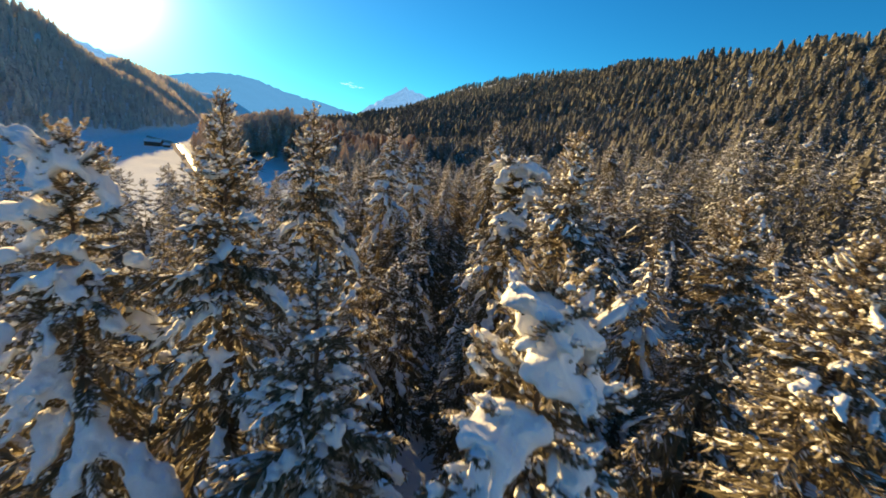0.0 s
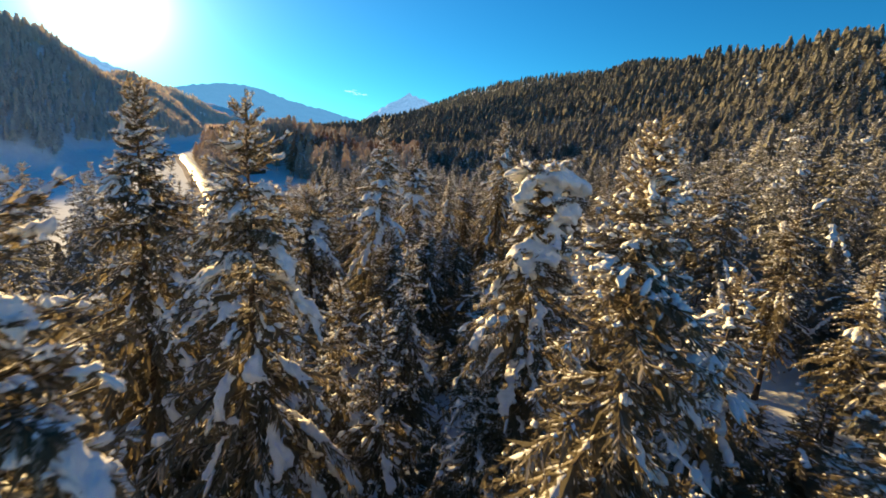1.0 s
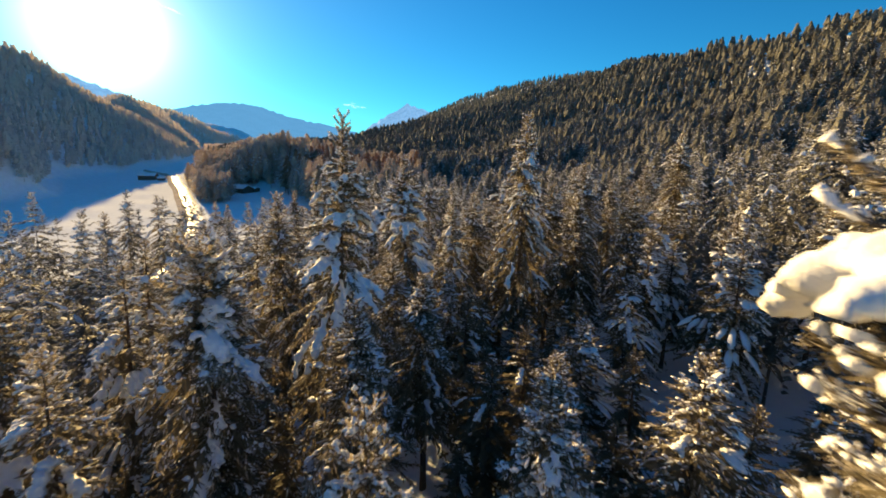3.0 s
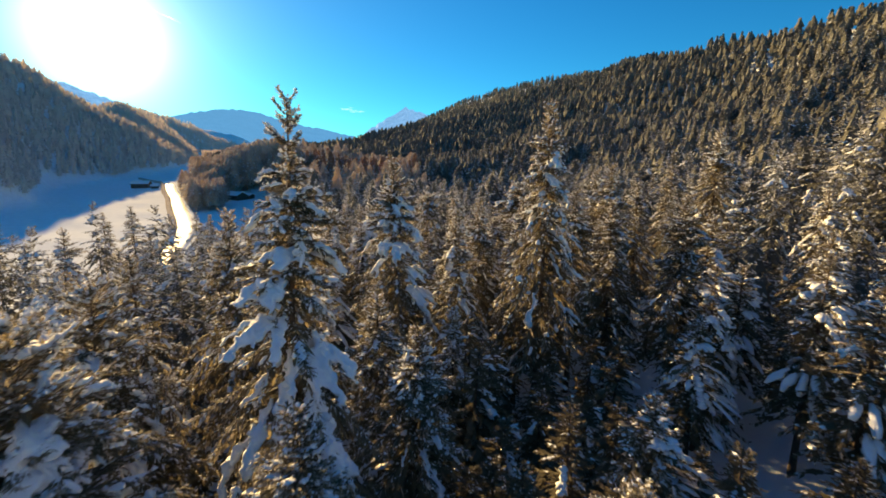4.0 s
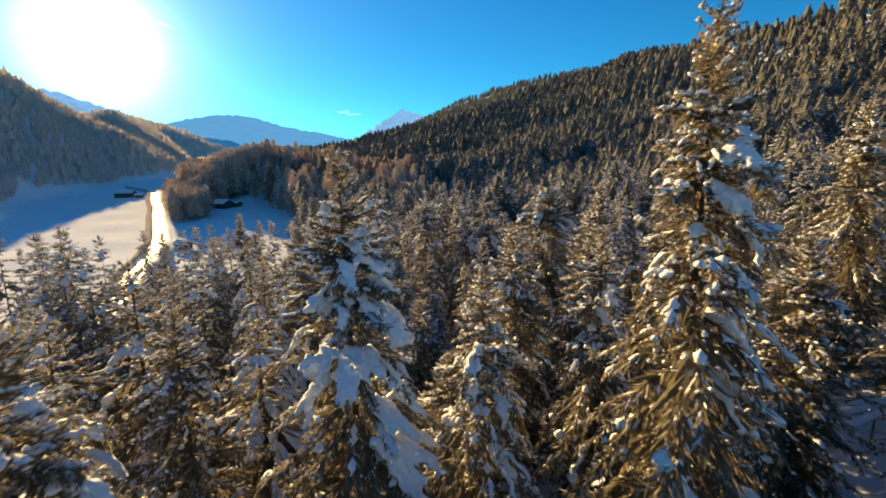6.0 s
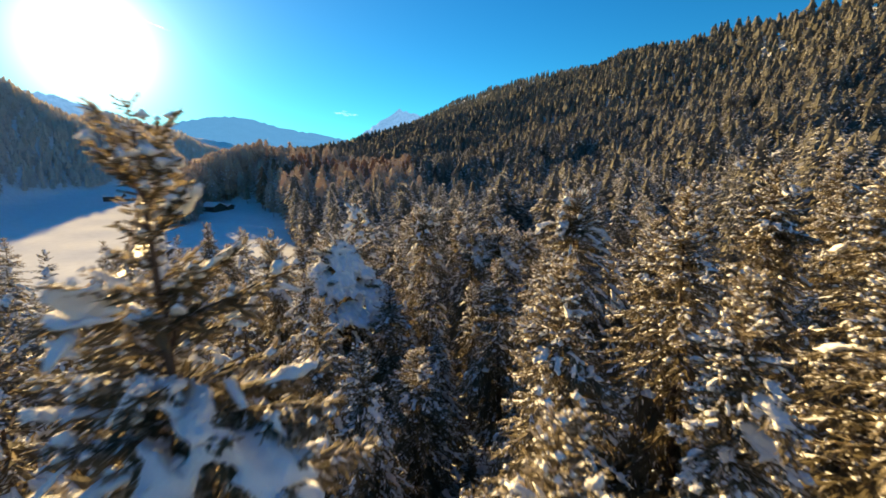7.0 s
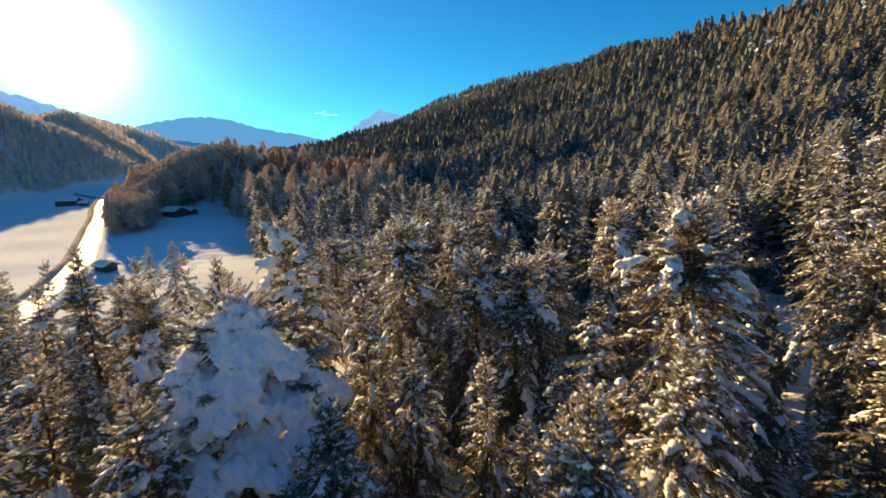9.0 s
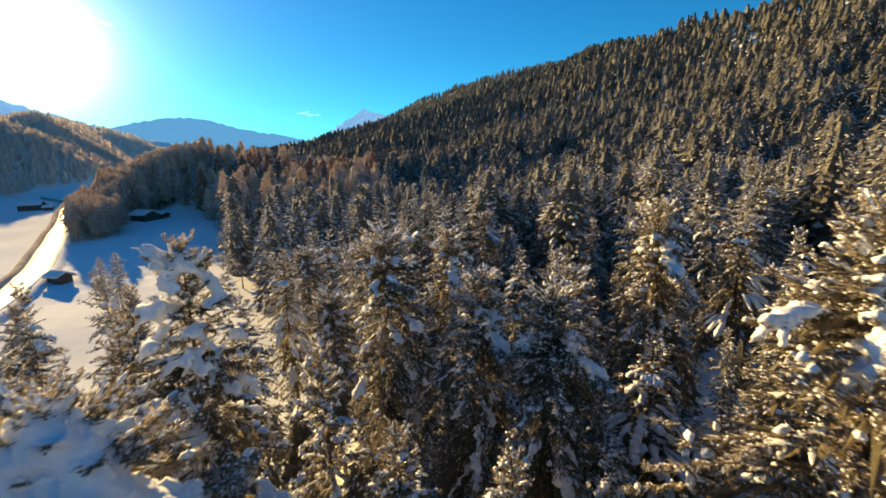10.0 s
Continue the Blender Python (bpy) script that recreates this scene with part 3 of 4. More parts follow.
BL2 = spruce(BLANKET, 19, 20.0, 5.9, 3, 1.0, dust=0.6, taper=0.64, blanket=640, side=-1.4, holes=-0.5, clot=1.75, span=0.24)
BA1 = spruce(BARE, 16, 23.0, 4.4, 3, 0.6, sparse_top=0.12, fat=1.0, side=-0.9, taper=0.95, dust=0.55, fans=5, fan_size=1.0, fan_low=0.36)
BA2 = spruce(BARE, 29, 22.0, 3.9, 3, 0.7, sparse_top=0.075, fat=1.1, side=-1.2, blanket=14, holes=0.3, fans=4)
BR1 = spruce(BROAD, 35, 20.0, 5.0, 3, 0.45, dust=0.65, rime=0.65, taper=0.56, droop=0.9, fans=4, fan_size=0.75, fan_low=0.5)
RD1 = spruce(ROUND, 31, 20.0, 3.3, 2, 1.2, dust=0.65, taper=0.44, base=0.34, blanket=26, holes=0.2)
RD2 = spruce(ROUND, 33, 20.0, 3.1, 2, 1.0, dust=0.7, taper=0.40, base=0.36, blanket=14, holes=0.3)
YO1 = spruce(YOUNG, 17, 13.0, 2.3, 2, 0.4, dust=0.7, base=0.1)
MIDDLE = [
    spruce(LIGHT, 21, 20.0, 3.6, 1, 0.15, dust=0.45, fans=3, fan_low=0.6),
    spruce(LIGHT, 22, 19.0, 3.9, 1, 0.25, dust=0.45, fans=4, fan_low=0.6),
    spruce(HEAVY, 23, 18.0, 3.5, 1, 0.60, dust=0.45, fans=5, fan_low=0.6),
    spruce(LIGHT, 24, 21.0, 3.4, 1, 0.30, dust=0.5, droop=1.2, fans=4, fan_low=0.6),
    spruce(HEAVY, 25, 19.0, 3.8, 1, 0.45, dust=0.55, fans=5, fan_low=0.6),
]
# little rime or snow here: the dark colour imitates the shade of taller trees
DUSKY = "slender spruce darkened as if in the shade of taller ones"
SHADY = [spruce(DUSKY, 26, 14.0, 2.3, 1, 0.05, dust=0.06, rime=0.06, base=0.06), spruce(DUSKY, 27, 15.0, 2.6, 1, 0.08, dust=0.09, rime=0.08, base=0.06)]
used = set()
placed = []  # (x, y)


def stand(kind, x, y, top=None, height=None, turn=0.0, widen=1.0):
    """A spruce of that kind on the ground at x, y."""
    z = float(terrain(x, y))
    h = (top - z) if top is not None else height
    k = h / kind["height"]
    m = Matrix.LocRotScale((x, y, z), Euler((0, 0, turn)), (widen * (0.5 + 0.5 * k), widen * (0.5 + 0.5 * k), k))
    placed.append((x, y))
    if kind.name not in used:
        used.add(kind.name)
        kind.matrix_basis = m
        return kind
    return copy_thing(kind, m @ Matrix.Diagonal((*(1 / q for q in kind.scale), 1)))


# trees that stand out along the flight: kind, x, y, height of the tip
KNOWN = [
    (HV3, 1.15, -34.1, 19.3), (HV1, -2.3, -31.4, 18.6), (HV1, -6.1, -26.8, 20.9), (HV3, -9.3, -28.2, 20.2), (LT2, 8.7, -30.5, 19.8), (LT1, 9.8, -24.9, 19.9),
    (LT2, -12.2, -13.3, 22.4), (HV1, -6.2, -17.7, 21.9), (LT2, 5.2, -21.3, 21.7), (BL1, 4.0, -14.4, 20.5),
    (YO1, -4.4, -11.8, 14.3), (YO1, -2.1, -14.5, 13.9), (YO1, 2.1, -15.4, 12.2), (LT1, 22.4, -4.2, 19.0),
    (YO1, -1.4, -7.8, 15.3), (RD1, -9.4, 0.8, 17.2), (HV2, -18.6, 0.9, 16.3), (BA1, -5.1, 6.7, 22.9),
    (LT2, 24.2, 6.0, 20.8), (HV2, -12.4, 7.0, 16.6), (LT1, -12.3, 17.9, 17.8), (LT3, -17.4, 16.1, 15.6),
    (HV1, -9.3, 17.0, 18.5), (LT1, -10.5, 25.5, 15.4), (BA2, -3.05, 22.0, 21.2), (YO1, 0.8, 17.3, 12.2),
    (LT3, 1.0, 23.0, 17.6), (LT3, 6.8, 21.0, 24.6), (LT1, 15.7, 20.2, 19.0), (LT3, 26.9, 23.0, 19.5),
    (LT2, 15.7, 33.4, 21.0), (LT2, 30.3, 41.9, 25.0), (LT1, 4.3, 37.5, 15.0), (LT2, 3.6, 31.8, 17.6),
    (LT1, 9.0, 34.6, 19.6), (LT2, 16.8, 40.7, 20.5), (LT1, 31.5, 54.1, 21.0), (LT1, 22.4, 43.1, 19.0),
    (HV1, 6.6, 47.6, 15.2), (LT1, 3.3, 46.0, 14.6), (LT2, 10.2, 39.4, 18.0), (HV1, -10.5, 49.7, 13.4),
    (BL2, -8.8, 54.4, 15.0), (HV3, -8.4, 59.8, 17.4), (BR1, 10.7, 54.6, 18.2), (LT1, 24.2, 58.9, 16.5),
    (RD1, 3.0, 69.6, 13.4), (RD2, -2.4, 73.5, 15.4), (RD1, 14.8, 72.0, 16.6), (RD2, 10.8, 77.0, 11.6),
    (YO1, 2.3, 59.0, 9.4), (HV1, -1.7, 59.4, 10.8), (YO1, -4.4, 60.5, 13.0), (YO1, 6.9, 60.5, 8.4), (YO1, 4.2, 57.5, 6.5),
    (RD1, 5.6, 64.5, 13.8), (RD2, -7.6, 82.0, 9.2), (RD2, -4.9, 86.5, 12.4), (RD1, 10.1, 108.6, 12.4), (RD2, -14.1, 103.0, 9.4),
    (LT1, -17.2, 71.9, 13.0), (RD1, -17.3, 62.0, 13.4), (MIDDLE[3], -13.5, 90.5, 11.8), (MIDDLE[1], -6.3, 96.0, 9.6),
    (RD1, 2.6, 85.0, 13.6), (MIDDLE[0], -37.0, 82.2, 9.8), (MIDDLE[3], -41.0, 108.8, 9.2), (MIDDLE[0], -78.5, 95.1, 9.0),
    (MIDDLE[1], -54.6, 55.9, 10.8), (MIDDLE[2], -46.4, 62.0, 9.8), (MIDDLE[3], -24.5, 20.2, 13.6), (MIDDLE[0], -61.5, 80.2, 12.0),
    (MIDDLE[1], 27.0, 80.3, 14.9), (MIDDLE[0], 58.9, 119.5, 18.8), (MIDDLE[3], -60.9, 135.5, 4.2),
    (LT1, -29.4, 73.9, 13.9), (LT3, -50.3, 88.5, 9.4), (MIDDLE[0], -51.5, 85.2, 10.5), (MIDDLE[3], -33.8, 74.6, 10.8), (LT2, -29.3, 78.5, 10.6),
    (LT3, 6.5, 27.5, 18.2), (LT2, 11.0, 28.0, 19.0), (LT1, 12.5, 24.0, 18.4),
    (MIDDLE[2], 15.8, 16.6, 15.5), (MIDDLE[4], 18.8, 18.6, 15.0), (MIDDLE[0], 18.6, 22.4, 16.0), (MIDDLE[3], 13.6, 13.8, 13.5),
    (MIDDLE[2], 19.0, 13.0, 17.0), (MIDDLE[0], 22.0, 16.5, 17.5), (MIDDLE[4], 17.5, 8.5, 16.5), (MIDDLE[1], 25.5, 12.5, 18.5),
]
place_rng = np.random.default_rng(5)
for kind, x, y, top in KNOWN:
    stand(kind, x, y, top=top, turn=place_rng.uniform(-0.4, 0.4))

# ------------------------------------------------------------------ the rest of the forest
edge_right = curve([(-400, -90), (50, -85), (66, -78), (76, -62), (83, -42), (88, -14), (95, -16), (113, -22), (124, -27), (139, -34), (171, -51), (192, -59), (209, -68), (229, -80), (246, -89), (284, -108), (292, -116), (297, -140), (300, -164), (335, -183), (360, -203), (420, -235), (600, -300), (800, -380), (960, -500), (1500, -800), (2200, -1000), (5000, -1400)])


def wooded(x, y):
    right = x > edge_right(y)
    left = x < foot_left(y) - 4
    return right | left


def scatter(x0, x1, y0, y1, step, rng):
    xs, ys = np.meshgrid(np.arange(x0, x1, step), np.arange(y0, y1, step))
    xs = xs.ravel() + rng.uniform(-0.42, 0.42, xs.size) * step
    ys = ys.ravel() + rng.uniform(-0.42, 0.42, ys.size) * step
    return xs, ys


def from_flight(x, y):
    return np.hypot(x - 0.0, y - np.clip(y, -40, 45))


def canopy(x, y, z):
    """A height for the tip of a tree at x, y, that keeps the flight line free."""
    top = place_rng.uniform(14.5, 20.0) + 0.6 * z
    if x < 4:
        top = min(top, 18.5 + 0.16 * min(x + 4, 0) - place_rng.uniform(0, 4))
    away = max(abs(x), y - 45)
    if away < 12 and x > 3.8 and 12 < y < 42:
        top = min(top, place_rng.uniform(14.5, 18.0))
    elif away < 12:
        top = min(top, place_rng.uniform(11.0, 15.0) - (3.0 if y > 40 else 0.0))
    elif away < 24:
        top = min(top, place_rng.uniform(14.0, 17.5) - (3.0 if y > 50 else 0.0))
    elif y > 50 and x < 20:
        top = min(top, place_rng.uniform(10.0, 14.0))
    return max(top, z + 8)


def gap(x, y):
    return min(math.hypot(x - a, y - b) for a, b in placed)


flank = []  # those farther from the flight, joined into one wood below
for step, room, small in ((6.3, 4.3, 1.0), (3.4, 3.3, 0.5)):
    sx, sy = scatter(-100, 110, -48, 130, step, place_rng)
    dist = from_flight(sx, sy)
    ok = wooded(sx, sy) & (dist < 42)
    for x, y, d in zip(sx[ok], sy[ok], dist[ok]):
        if small == 1 and (7.5 < x < 15 and 39 < y < 52 or 3 < x < 12 and 8 < y < 20):
            continue
        if gap(x, y) < (2.9 if small < 1 and 0 < x < 60 else room) or (small < 1 and x < -18):
            continue
        z = float(terrain(x, y))
        top = z + (canopy(x, y, z) - z) * small
        if d > 25:
            flank.append((x, y, top - z))
            placed.append((x, y))
            continue
        pool = ([LT1, LT2, LT3] if d < 8 else MIDDLE) if small == 1 else SHADY
        stand(pool[place_rng.integers(len(pool))], x, y, top=top, turn=place_rng.uniform(-0.8, 0.8), widen=place_rng.uniform(0.9, 1.15))

# young spruces darkened as if shaded, filling the gaps under the flight
filler_rng = np.random.default_rng(77)
for x0, x1, y0, y1, low, high in ((2.5, 13.0, 6.0, 22.0, 8.5, 12.0), (7.0, 16.0, 38.0, 52.0, 7.5, 10.5), (6.0, 17.0, -27.0, 4.0, 8.5, 12.0)):
    sx, sy = scatter(x0, x1, y0, y1, 2.1, filler_rng)
    for x, y in zip(sx, sy):
        if gap(x, y) > 1.9:
            stand(SHADY[filler_rng.integers(2)], x, y, top=filler_rng.uniform(low, high), turn=filler_rng.uniform(-0.8, 0.8), widen=filler_rng.uniform(1.0, 1.25))


def far_template(seed, tiers, seg, sprays, wide, pale, snow, long=0.46, core=0.70):
    """A spruce of unit height: a dark inner body of tiers, thickly set with drooping sprays, those on the upper sides frosted or white."""
    rng = np.random.default_rng(seed)
    s = Soup()
    an3 = np.arange(3) * 2.094
    s.add(np.concatenate([np.stack([0.012 * np.cos(an3), 0.012 * np.sin(an3), np.full(3, -0.05)], 1), [[0, 0, 0.4]]]), [[0, 1, 3], [1, 2, 3], [2, 0, 3]], 0)
    ph = rng.uniform(0, 6.28, 2)

    def girth(z, az):
        r = wide * np.minimum(1.0, 1.6 * (1.02 - z) ** 0.60) * np.where(z > 0.36, 1.0, 0.6 + 1.1 * z)
        return r * (1 + 0.18 * np.sin(2 * az + ph[0] + 6 * z) + 0.13 * np.sin(3 * az + ph[1] - 9 * z))

    rims = 0.90 - 0.72 * (np.arange(tiers) / (tiers - 1)) ** 0.9
    for i, z0 in enumerate(rims):
        rise = (0.97 if i == 0 else rims[i - 1] + 0.01) - z0
        an = (np.arange(seg) + rng.uniform(0, 1) + rng.uniform(-0.25, 0.25, seg)) * 6.283 / seg
        r = core * girth(z0, an) * np.where(np.arange(seg) % 2, 1.12, 0.80) * rng.uniform(0.8, 1.2, seg)
        rim = np.stack([r * np.cos(an), r * np.sin(an), z0 - 0.2 * r + rng.normal(0, 0.01, seg)], 1)
        q = 0.50 * core * girth(z0 + rise, an)
        upper = np.stack([q * np.cos(an), q * np.sin(an), np.full(seg, z0 + rise)], 1)
        k = np.arange(seg)
        n = (k + 1) % seg
        faces = [np.stack([k, seg + k, n], 1), np.stack([n, seg + k, seg + n], 1)]
        if i == 0:
            faces.append(np.stack([k, n, np.full(seg, 2 * seg)], 1))
        s.add(np.concatenate([upper, rim, [[0, 0, 0.985]]]), np.concatenate(faces), 0)
    z = 0.98 - 0.78 * ((np.arange(sprays) + rng.random(sprays)) / sprays) ** 0.85
    az = np.arange(sprays) * 2.4 + rng.uniform(-0.6, 0.6, sprays)
    r = girth(z, az)
    out = np.stack([np.cos(az), np.sin(az), np.interp(z, [0.2, 0.75, 0.93, 1.0], [-0.75, -0.45, 0.1, 1.5]) + rng.normal(0, 0.18, sprays)], 1)
    out[:, :2] += rng.normal(0, 0.28, (sprays, 2))
    far_out = rng.uniform(0.76 - long, 1.08 - 0.9 * long, sprays)
    root = np.stack([np.cos(az) * r * far_out, np.sin(az) * r * far_out, z], 1)
    ln = (long * r + 0.012) * rng.uniform(0.7, 1.3, sprays)
    wd = ln * rng.uniform(0.20, 0.34, sprays) * (1.35 if long < 0.3 else 1.0)
    white = np.interp(z, [0.25, 0.5, 0.8, 1.0], [0.15, 0.55, 1.0, 1.3])
    kind = rng.random(sprays) / white
    for mat, p in ((0, kind >= snow + pale), (1, kind < snow), (2, (kind >= snow) & (kind < snow + pale))):
        blades(s, root[p], out[p], ln[p] * (1.0, 0.7, 0.9)[mat], wd[p] * (1.0, 0.75, 0.9)[mat], mat, 0.5, (0, 0.006, 0.003)[mat])
    return s.arrays()


def woods(name, label, xs, ys, heights, templates, rng, needles=None):
    V, F, I, off = [], [], [], 0
    zs = terrain(xs, ys)
    which = rng.integers(len(templates), size=len(xs))
    for k, (tv, tf, ti) in enumerate(templates):
        sel = which == k
        n = int(sel.sum())
        if not n:
            continue
        a = rng.uniform(0, 6.28, n)
        h = heights[sel]
        w = h * rng.uniform(0.85, 1.25, n)
        c, s = np.cos(a)[:, None], np.sin(a)[:, None]
        x = tv[None, :, 0] * c - tv[None, :, 1] * s
        y = tv[None, :, 0] * s + tv[None, :, 1] * c
        v = np.stack([x * w[:, None] + xs[sel][:, None], y * w[:, None] + ys[sel][:, None], tv[None, :, 2] * h[:, None] + zs[sel][:, None]], -1)
        f = tf[None] + (np.arange(n) * len(tv))[:, None, None] + off
        off += n * len(tv)
        V.append(v.reshape(-1, 3)), F.append(f.reshape(-1, 3)), I.append(np.tile(ti, n))
    me = mesh_from(name, np.concatenate(V), np.concatenate(F), [needles or M_OLIVE, M_SNOW, M_HOAR], np.concatenate(I), smooth=False)
    return tagged(new(name, me), label, "forest", kind="stuff")


far_rng = np.random.default_rng(9)


def beyond(seed, reach, load):
    """A joined spruce of unit height, for the trees beyond those that stand singly."""
    trunk, limb, leaf, fine, pads, rng = spruce_arrays(seed, 19.0, reach, 0, load, dust=0.55, rime=0.5)
    soup = Soup()
    for piece, swap in ((limb, (0, 0)), (leaf, (0, 2)), (fine, (1, 1))):
        v, f, m = piece.arrays()
        for k in (0, 1):
            if (m == k).any():
                ids, inv = np.unique(f[m == k], return_inverse=True)
                soup.add(v[ids] / 19.0, inv.reshape(-1, 3), swap[k])
    soup.add(np.array([[0.011, 0, -0.05], [-0.006, 0.01, -0.05], [-0.006, -0.01, -0.05], [0, 0, 0.9]]), [[0, 1, 3], [1, 2, 3], [2, 0, 3]], 0)
    return soup.arrays()


T1 = [beyond(s, r, l) for s, r, l in ((71, 3.5, 0.2), (72, 3.9, 0.4), (73, 3.3, 0.3), (74, 3.7, 0.15))]
FROSTING = ((0.30, 0.10), (0.50, 0.14), (0.62, 0.18), (0.65, 0.26), (0.45, 0.28))  # from dusky to white
T2 = [far_template(31 + k, 8, 10, 560, 0.185 + 0.014 * (k % 3), p, q, 0.27, 0.46) for k, (p, q) in enumerate(FROSTING)]
T3 = [far_template(41 + k, 6, 8, 170, 0.21 + 0.016 * (k % 3), p, q, 0.38, 0.60) for k, (p, q) in enumerate(FROSTING)]
T4 = [far_template(51 + k, 4, 6, 44, 0.23 + 0.016 * (k % 3), p, q) for k, (p, q) in enumerate(FROSTING)]
T5 = [far_template(61 + k, 2, 5, 9, 0.28, p, q) for k, (p, q) in enumerate(FROSTING)]

for x in np.arange(21.0, 44.0, 4.4):
    for y in np.arange(1.0, 27.0, 4.4):
        if gap(x, y) > 2.4:
            flank.append((x + far_rng.uniform(-0.6, 0.6), y + far_rng.uniform(-0.6, 0.6), far_rng.uniform(11, 16)))
fx, fy, fh = np.array(flank).T
woods("forest_flank", "snow-dusted spruces crowding beside the flight", fx, fy, fh, T1, far_rng)
sx, sy = scatter(-240, 260, -100, 230, 8.2, far_rng)
dist = from_flight(sx, sy)
ok = wooded(sx, sy) & (dist >= 42) & (dist < 165) & (sx > -0.95 * sy - 100) & (sx < 0.95 * sy + 120)
seen = ok & (sx < 1.02 * sy + 52) & (sy > -45)
front = seen & ((sx < 6) & (sy < 125) | (dist < 62))
ok = ok & ~front
woods("forest_fringe", "conical spruces up the slope and along the snowy meadow", sx[front], sy[front], far_rng.uniform(15, 21, front.sum()) + 2.5 * (sx[front] < 6), T1, far_rng)
woods("forest_slope", "dense snow-dusted spruce forest on the near slope", sx[ok], sy[ok], far_rng.uniform(14, 23, ok.sum()), T2, far_rng)

sx, sy = scatter(-100, 130, -45, 150, 5.0, far_rng)
dist = from_flight(sx, sy)
# those left of x = -10 are added to keep low sun off the floor
ok = wooded(sx, sy) & ((dist > 24) | (sx < -10)) & (dist < 95) & (sx < 1.02 * sy + 52) & ((sx > -10) | (sy < 90))
woods("undergrowth", "young spruces filling the gaps of the forest, some added to block the sun", sx[ok], sy[ok], far_rng.uniform(4.5, 9.5, ok.sum()), T3, far_rng)


def fit_view(x, y):
    """The wedge of land that lies open to the flight."""
    return (x > -1.05 * y - 60) & (x < 1.05 * y + 80)


def larch(x, y):
    """Patches of bare larch among the spruces."""
    return np.hypot((x + 66) / 42, (y - 318) / 56) + 0.25 * np.sin(x * 0.2) * np.sin(y * 0.17) < 1


sx, sy = scatter(-440, 460, -100, 520, 8.8, far_rng)
dist = from_flight(sx, sy)
ok = wooded(sx, sy) & (dist >= 165) & (dist < 430) & (sx < ridge_right_x(sy) + 20) & fit_view(sx, sy)
right = ok & (sx > edge_right(sy)) | ok & (sx > -200) & (sy > 255)
red = right & larch(sx, sy)
right = right & ~red
woods("larch_wood", "bare reddish-brown larches among the spruces above the hut", sx[red], sy[red], far_rng.uniform(18, 25, red.sum()), T3, far_rng, M_LARCH)
brow = right & (sx < -10 - 0.1 * (sy - 240)) & (sy > 215)
right = right & ~brow
woods("forest_brow", "grey rimed spruces on the brow above the hut, lightened to imitate haze", sx[brow], sy[brow], far_rng.uniform(16, 25, brow.sum()), T3, far_rng, M_GREY_HAZE)
woods("forest_hillside", "snow-dusted spruce forest climbing the hillside", sx[right], sy[right], far_rng.uniform(14, 25, right.sum()), T3, far_rng)
dense_rng = np.random.default_rng(61)
lx, ly = scatter(-440, -150, 150, 520, 6.6, dense_rng)
dist = from_flight(lx, ly)
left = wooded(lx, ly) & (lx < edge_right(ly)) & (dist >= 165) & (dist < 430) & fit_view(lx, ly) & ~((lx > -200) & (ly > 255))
woods("forest_frosted", "frosted spruce forest along the far meadow edge, paled to imitate haze", lx[left], ly[left], dense_rng.uniform(12, 18, left.sum()), T3, dense_rng, M_FROST_HAZE)

sx, sy = scatter(-700, 480, 0, 1000, 8.8, far_rng)
dist = from_flight(sx, sy)
ok = wooded(sx, sy) & (dist >= 430) & (sx < ridge_right_x(sy) + 25) & (sx > foot_left(sy) - 150) & fit_view(sx, sy)
a = ok & (sx > edge_right(sy) - 10)
woods("forest_distance", "distant spruce forest over the long hillside", sx[a], sy[a], far_rng.uniform(13, 23, a.sum()), T4, far_rng)
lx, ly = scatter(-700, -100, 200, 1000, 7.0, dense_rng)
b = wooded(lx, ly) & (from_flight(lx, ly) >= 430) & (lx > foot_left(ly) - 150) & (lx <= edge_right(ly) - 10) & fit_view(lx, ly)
woods("forest_opposite", "distant frosted forest over the opposite slope, paled to imitate haze", lx[b], ly[b], dense_rng.uniform(11, 17, b.sum()), T4, dense_rng, M_FROST_HAZE)

sx, sy = scatter(-1100, 480, 1000, 2450, 14.0, far_rng)
ok = wooded(sx, sy) & (sx < ridge_right_x(sy) + 25) & (sx > foot_left(sy) - 220)
hither = ok & (sx < edge_right(sy) + 60)
ok = ok & ~hither
woods("forest_valley_head", "far spruce forest at the head of the valley", sx[ok], sy[ok], far_rng.uniform(15, 22, ok.sum()), T5, far_rng)
# the far slope takes the pale needles to imitate haze
woods("forest_far_slope", "forest on the far slope of the valley, paled to imitate haze", sx[hither], sy[hither], far_rng.uniform(15, 22, hither.sum()), T5, far_rng, M_FROST_HAZE)


# the tall close wood between the road and the hut
sx, sy = scatter(-215, -116, 226, 345, 4.4, far_rng)
rear = ((sx < -141) | (sy > 291)) & (sx < -132 + 0.2 * (sy - 291)) & (sy > 258)
nose = (sx < -120 - 0.33 * (sy - 234)) & (sx + 131 < 1.5 * (sy - 226)) & (sy < 262)
ok = (sx > -131 - 0.63 * (sy - 228)) & (rear | nose)
tall = far_rng.uniform(11.5, 15.0, sx.size) + np.where(nose, 2.5, 15 * np.clip((sx + 142 + 0.64 * (sy - 257)) / 34, 0, 1))
woods("wood_beside_hut", "tall close spruces between the road and the hut", sx[ok], sy[ok], tall[ok], T3, far_rng, M_GREY_HAZE)

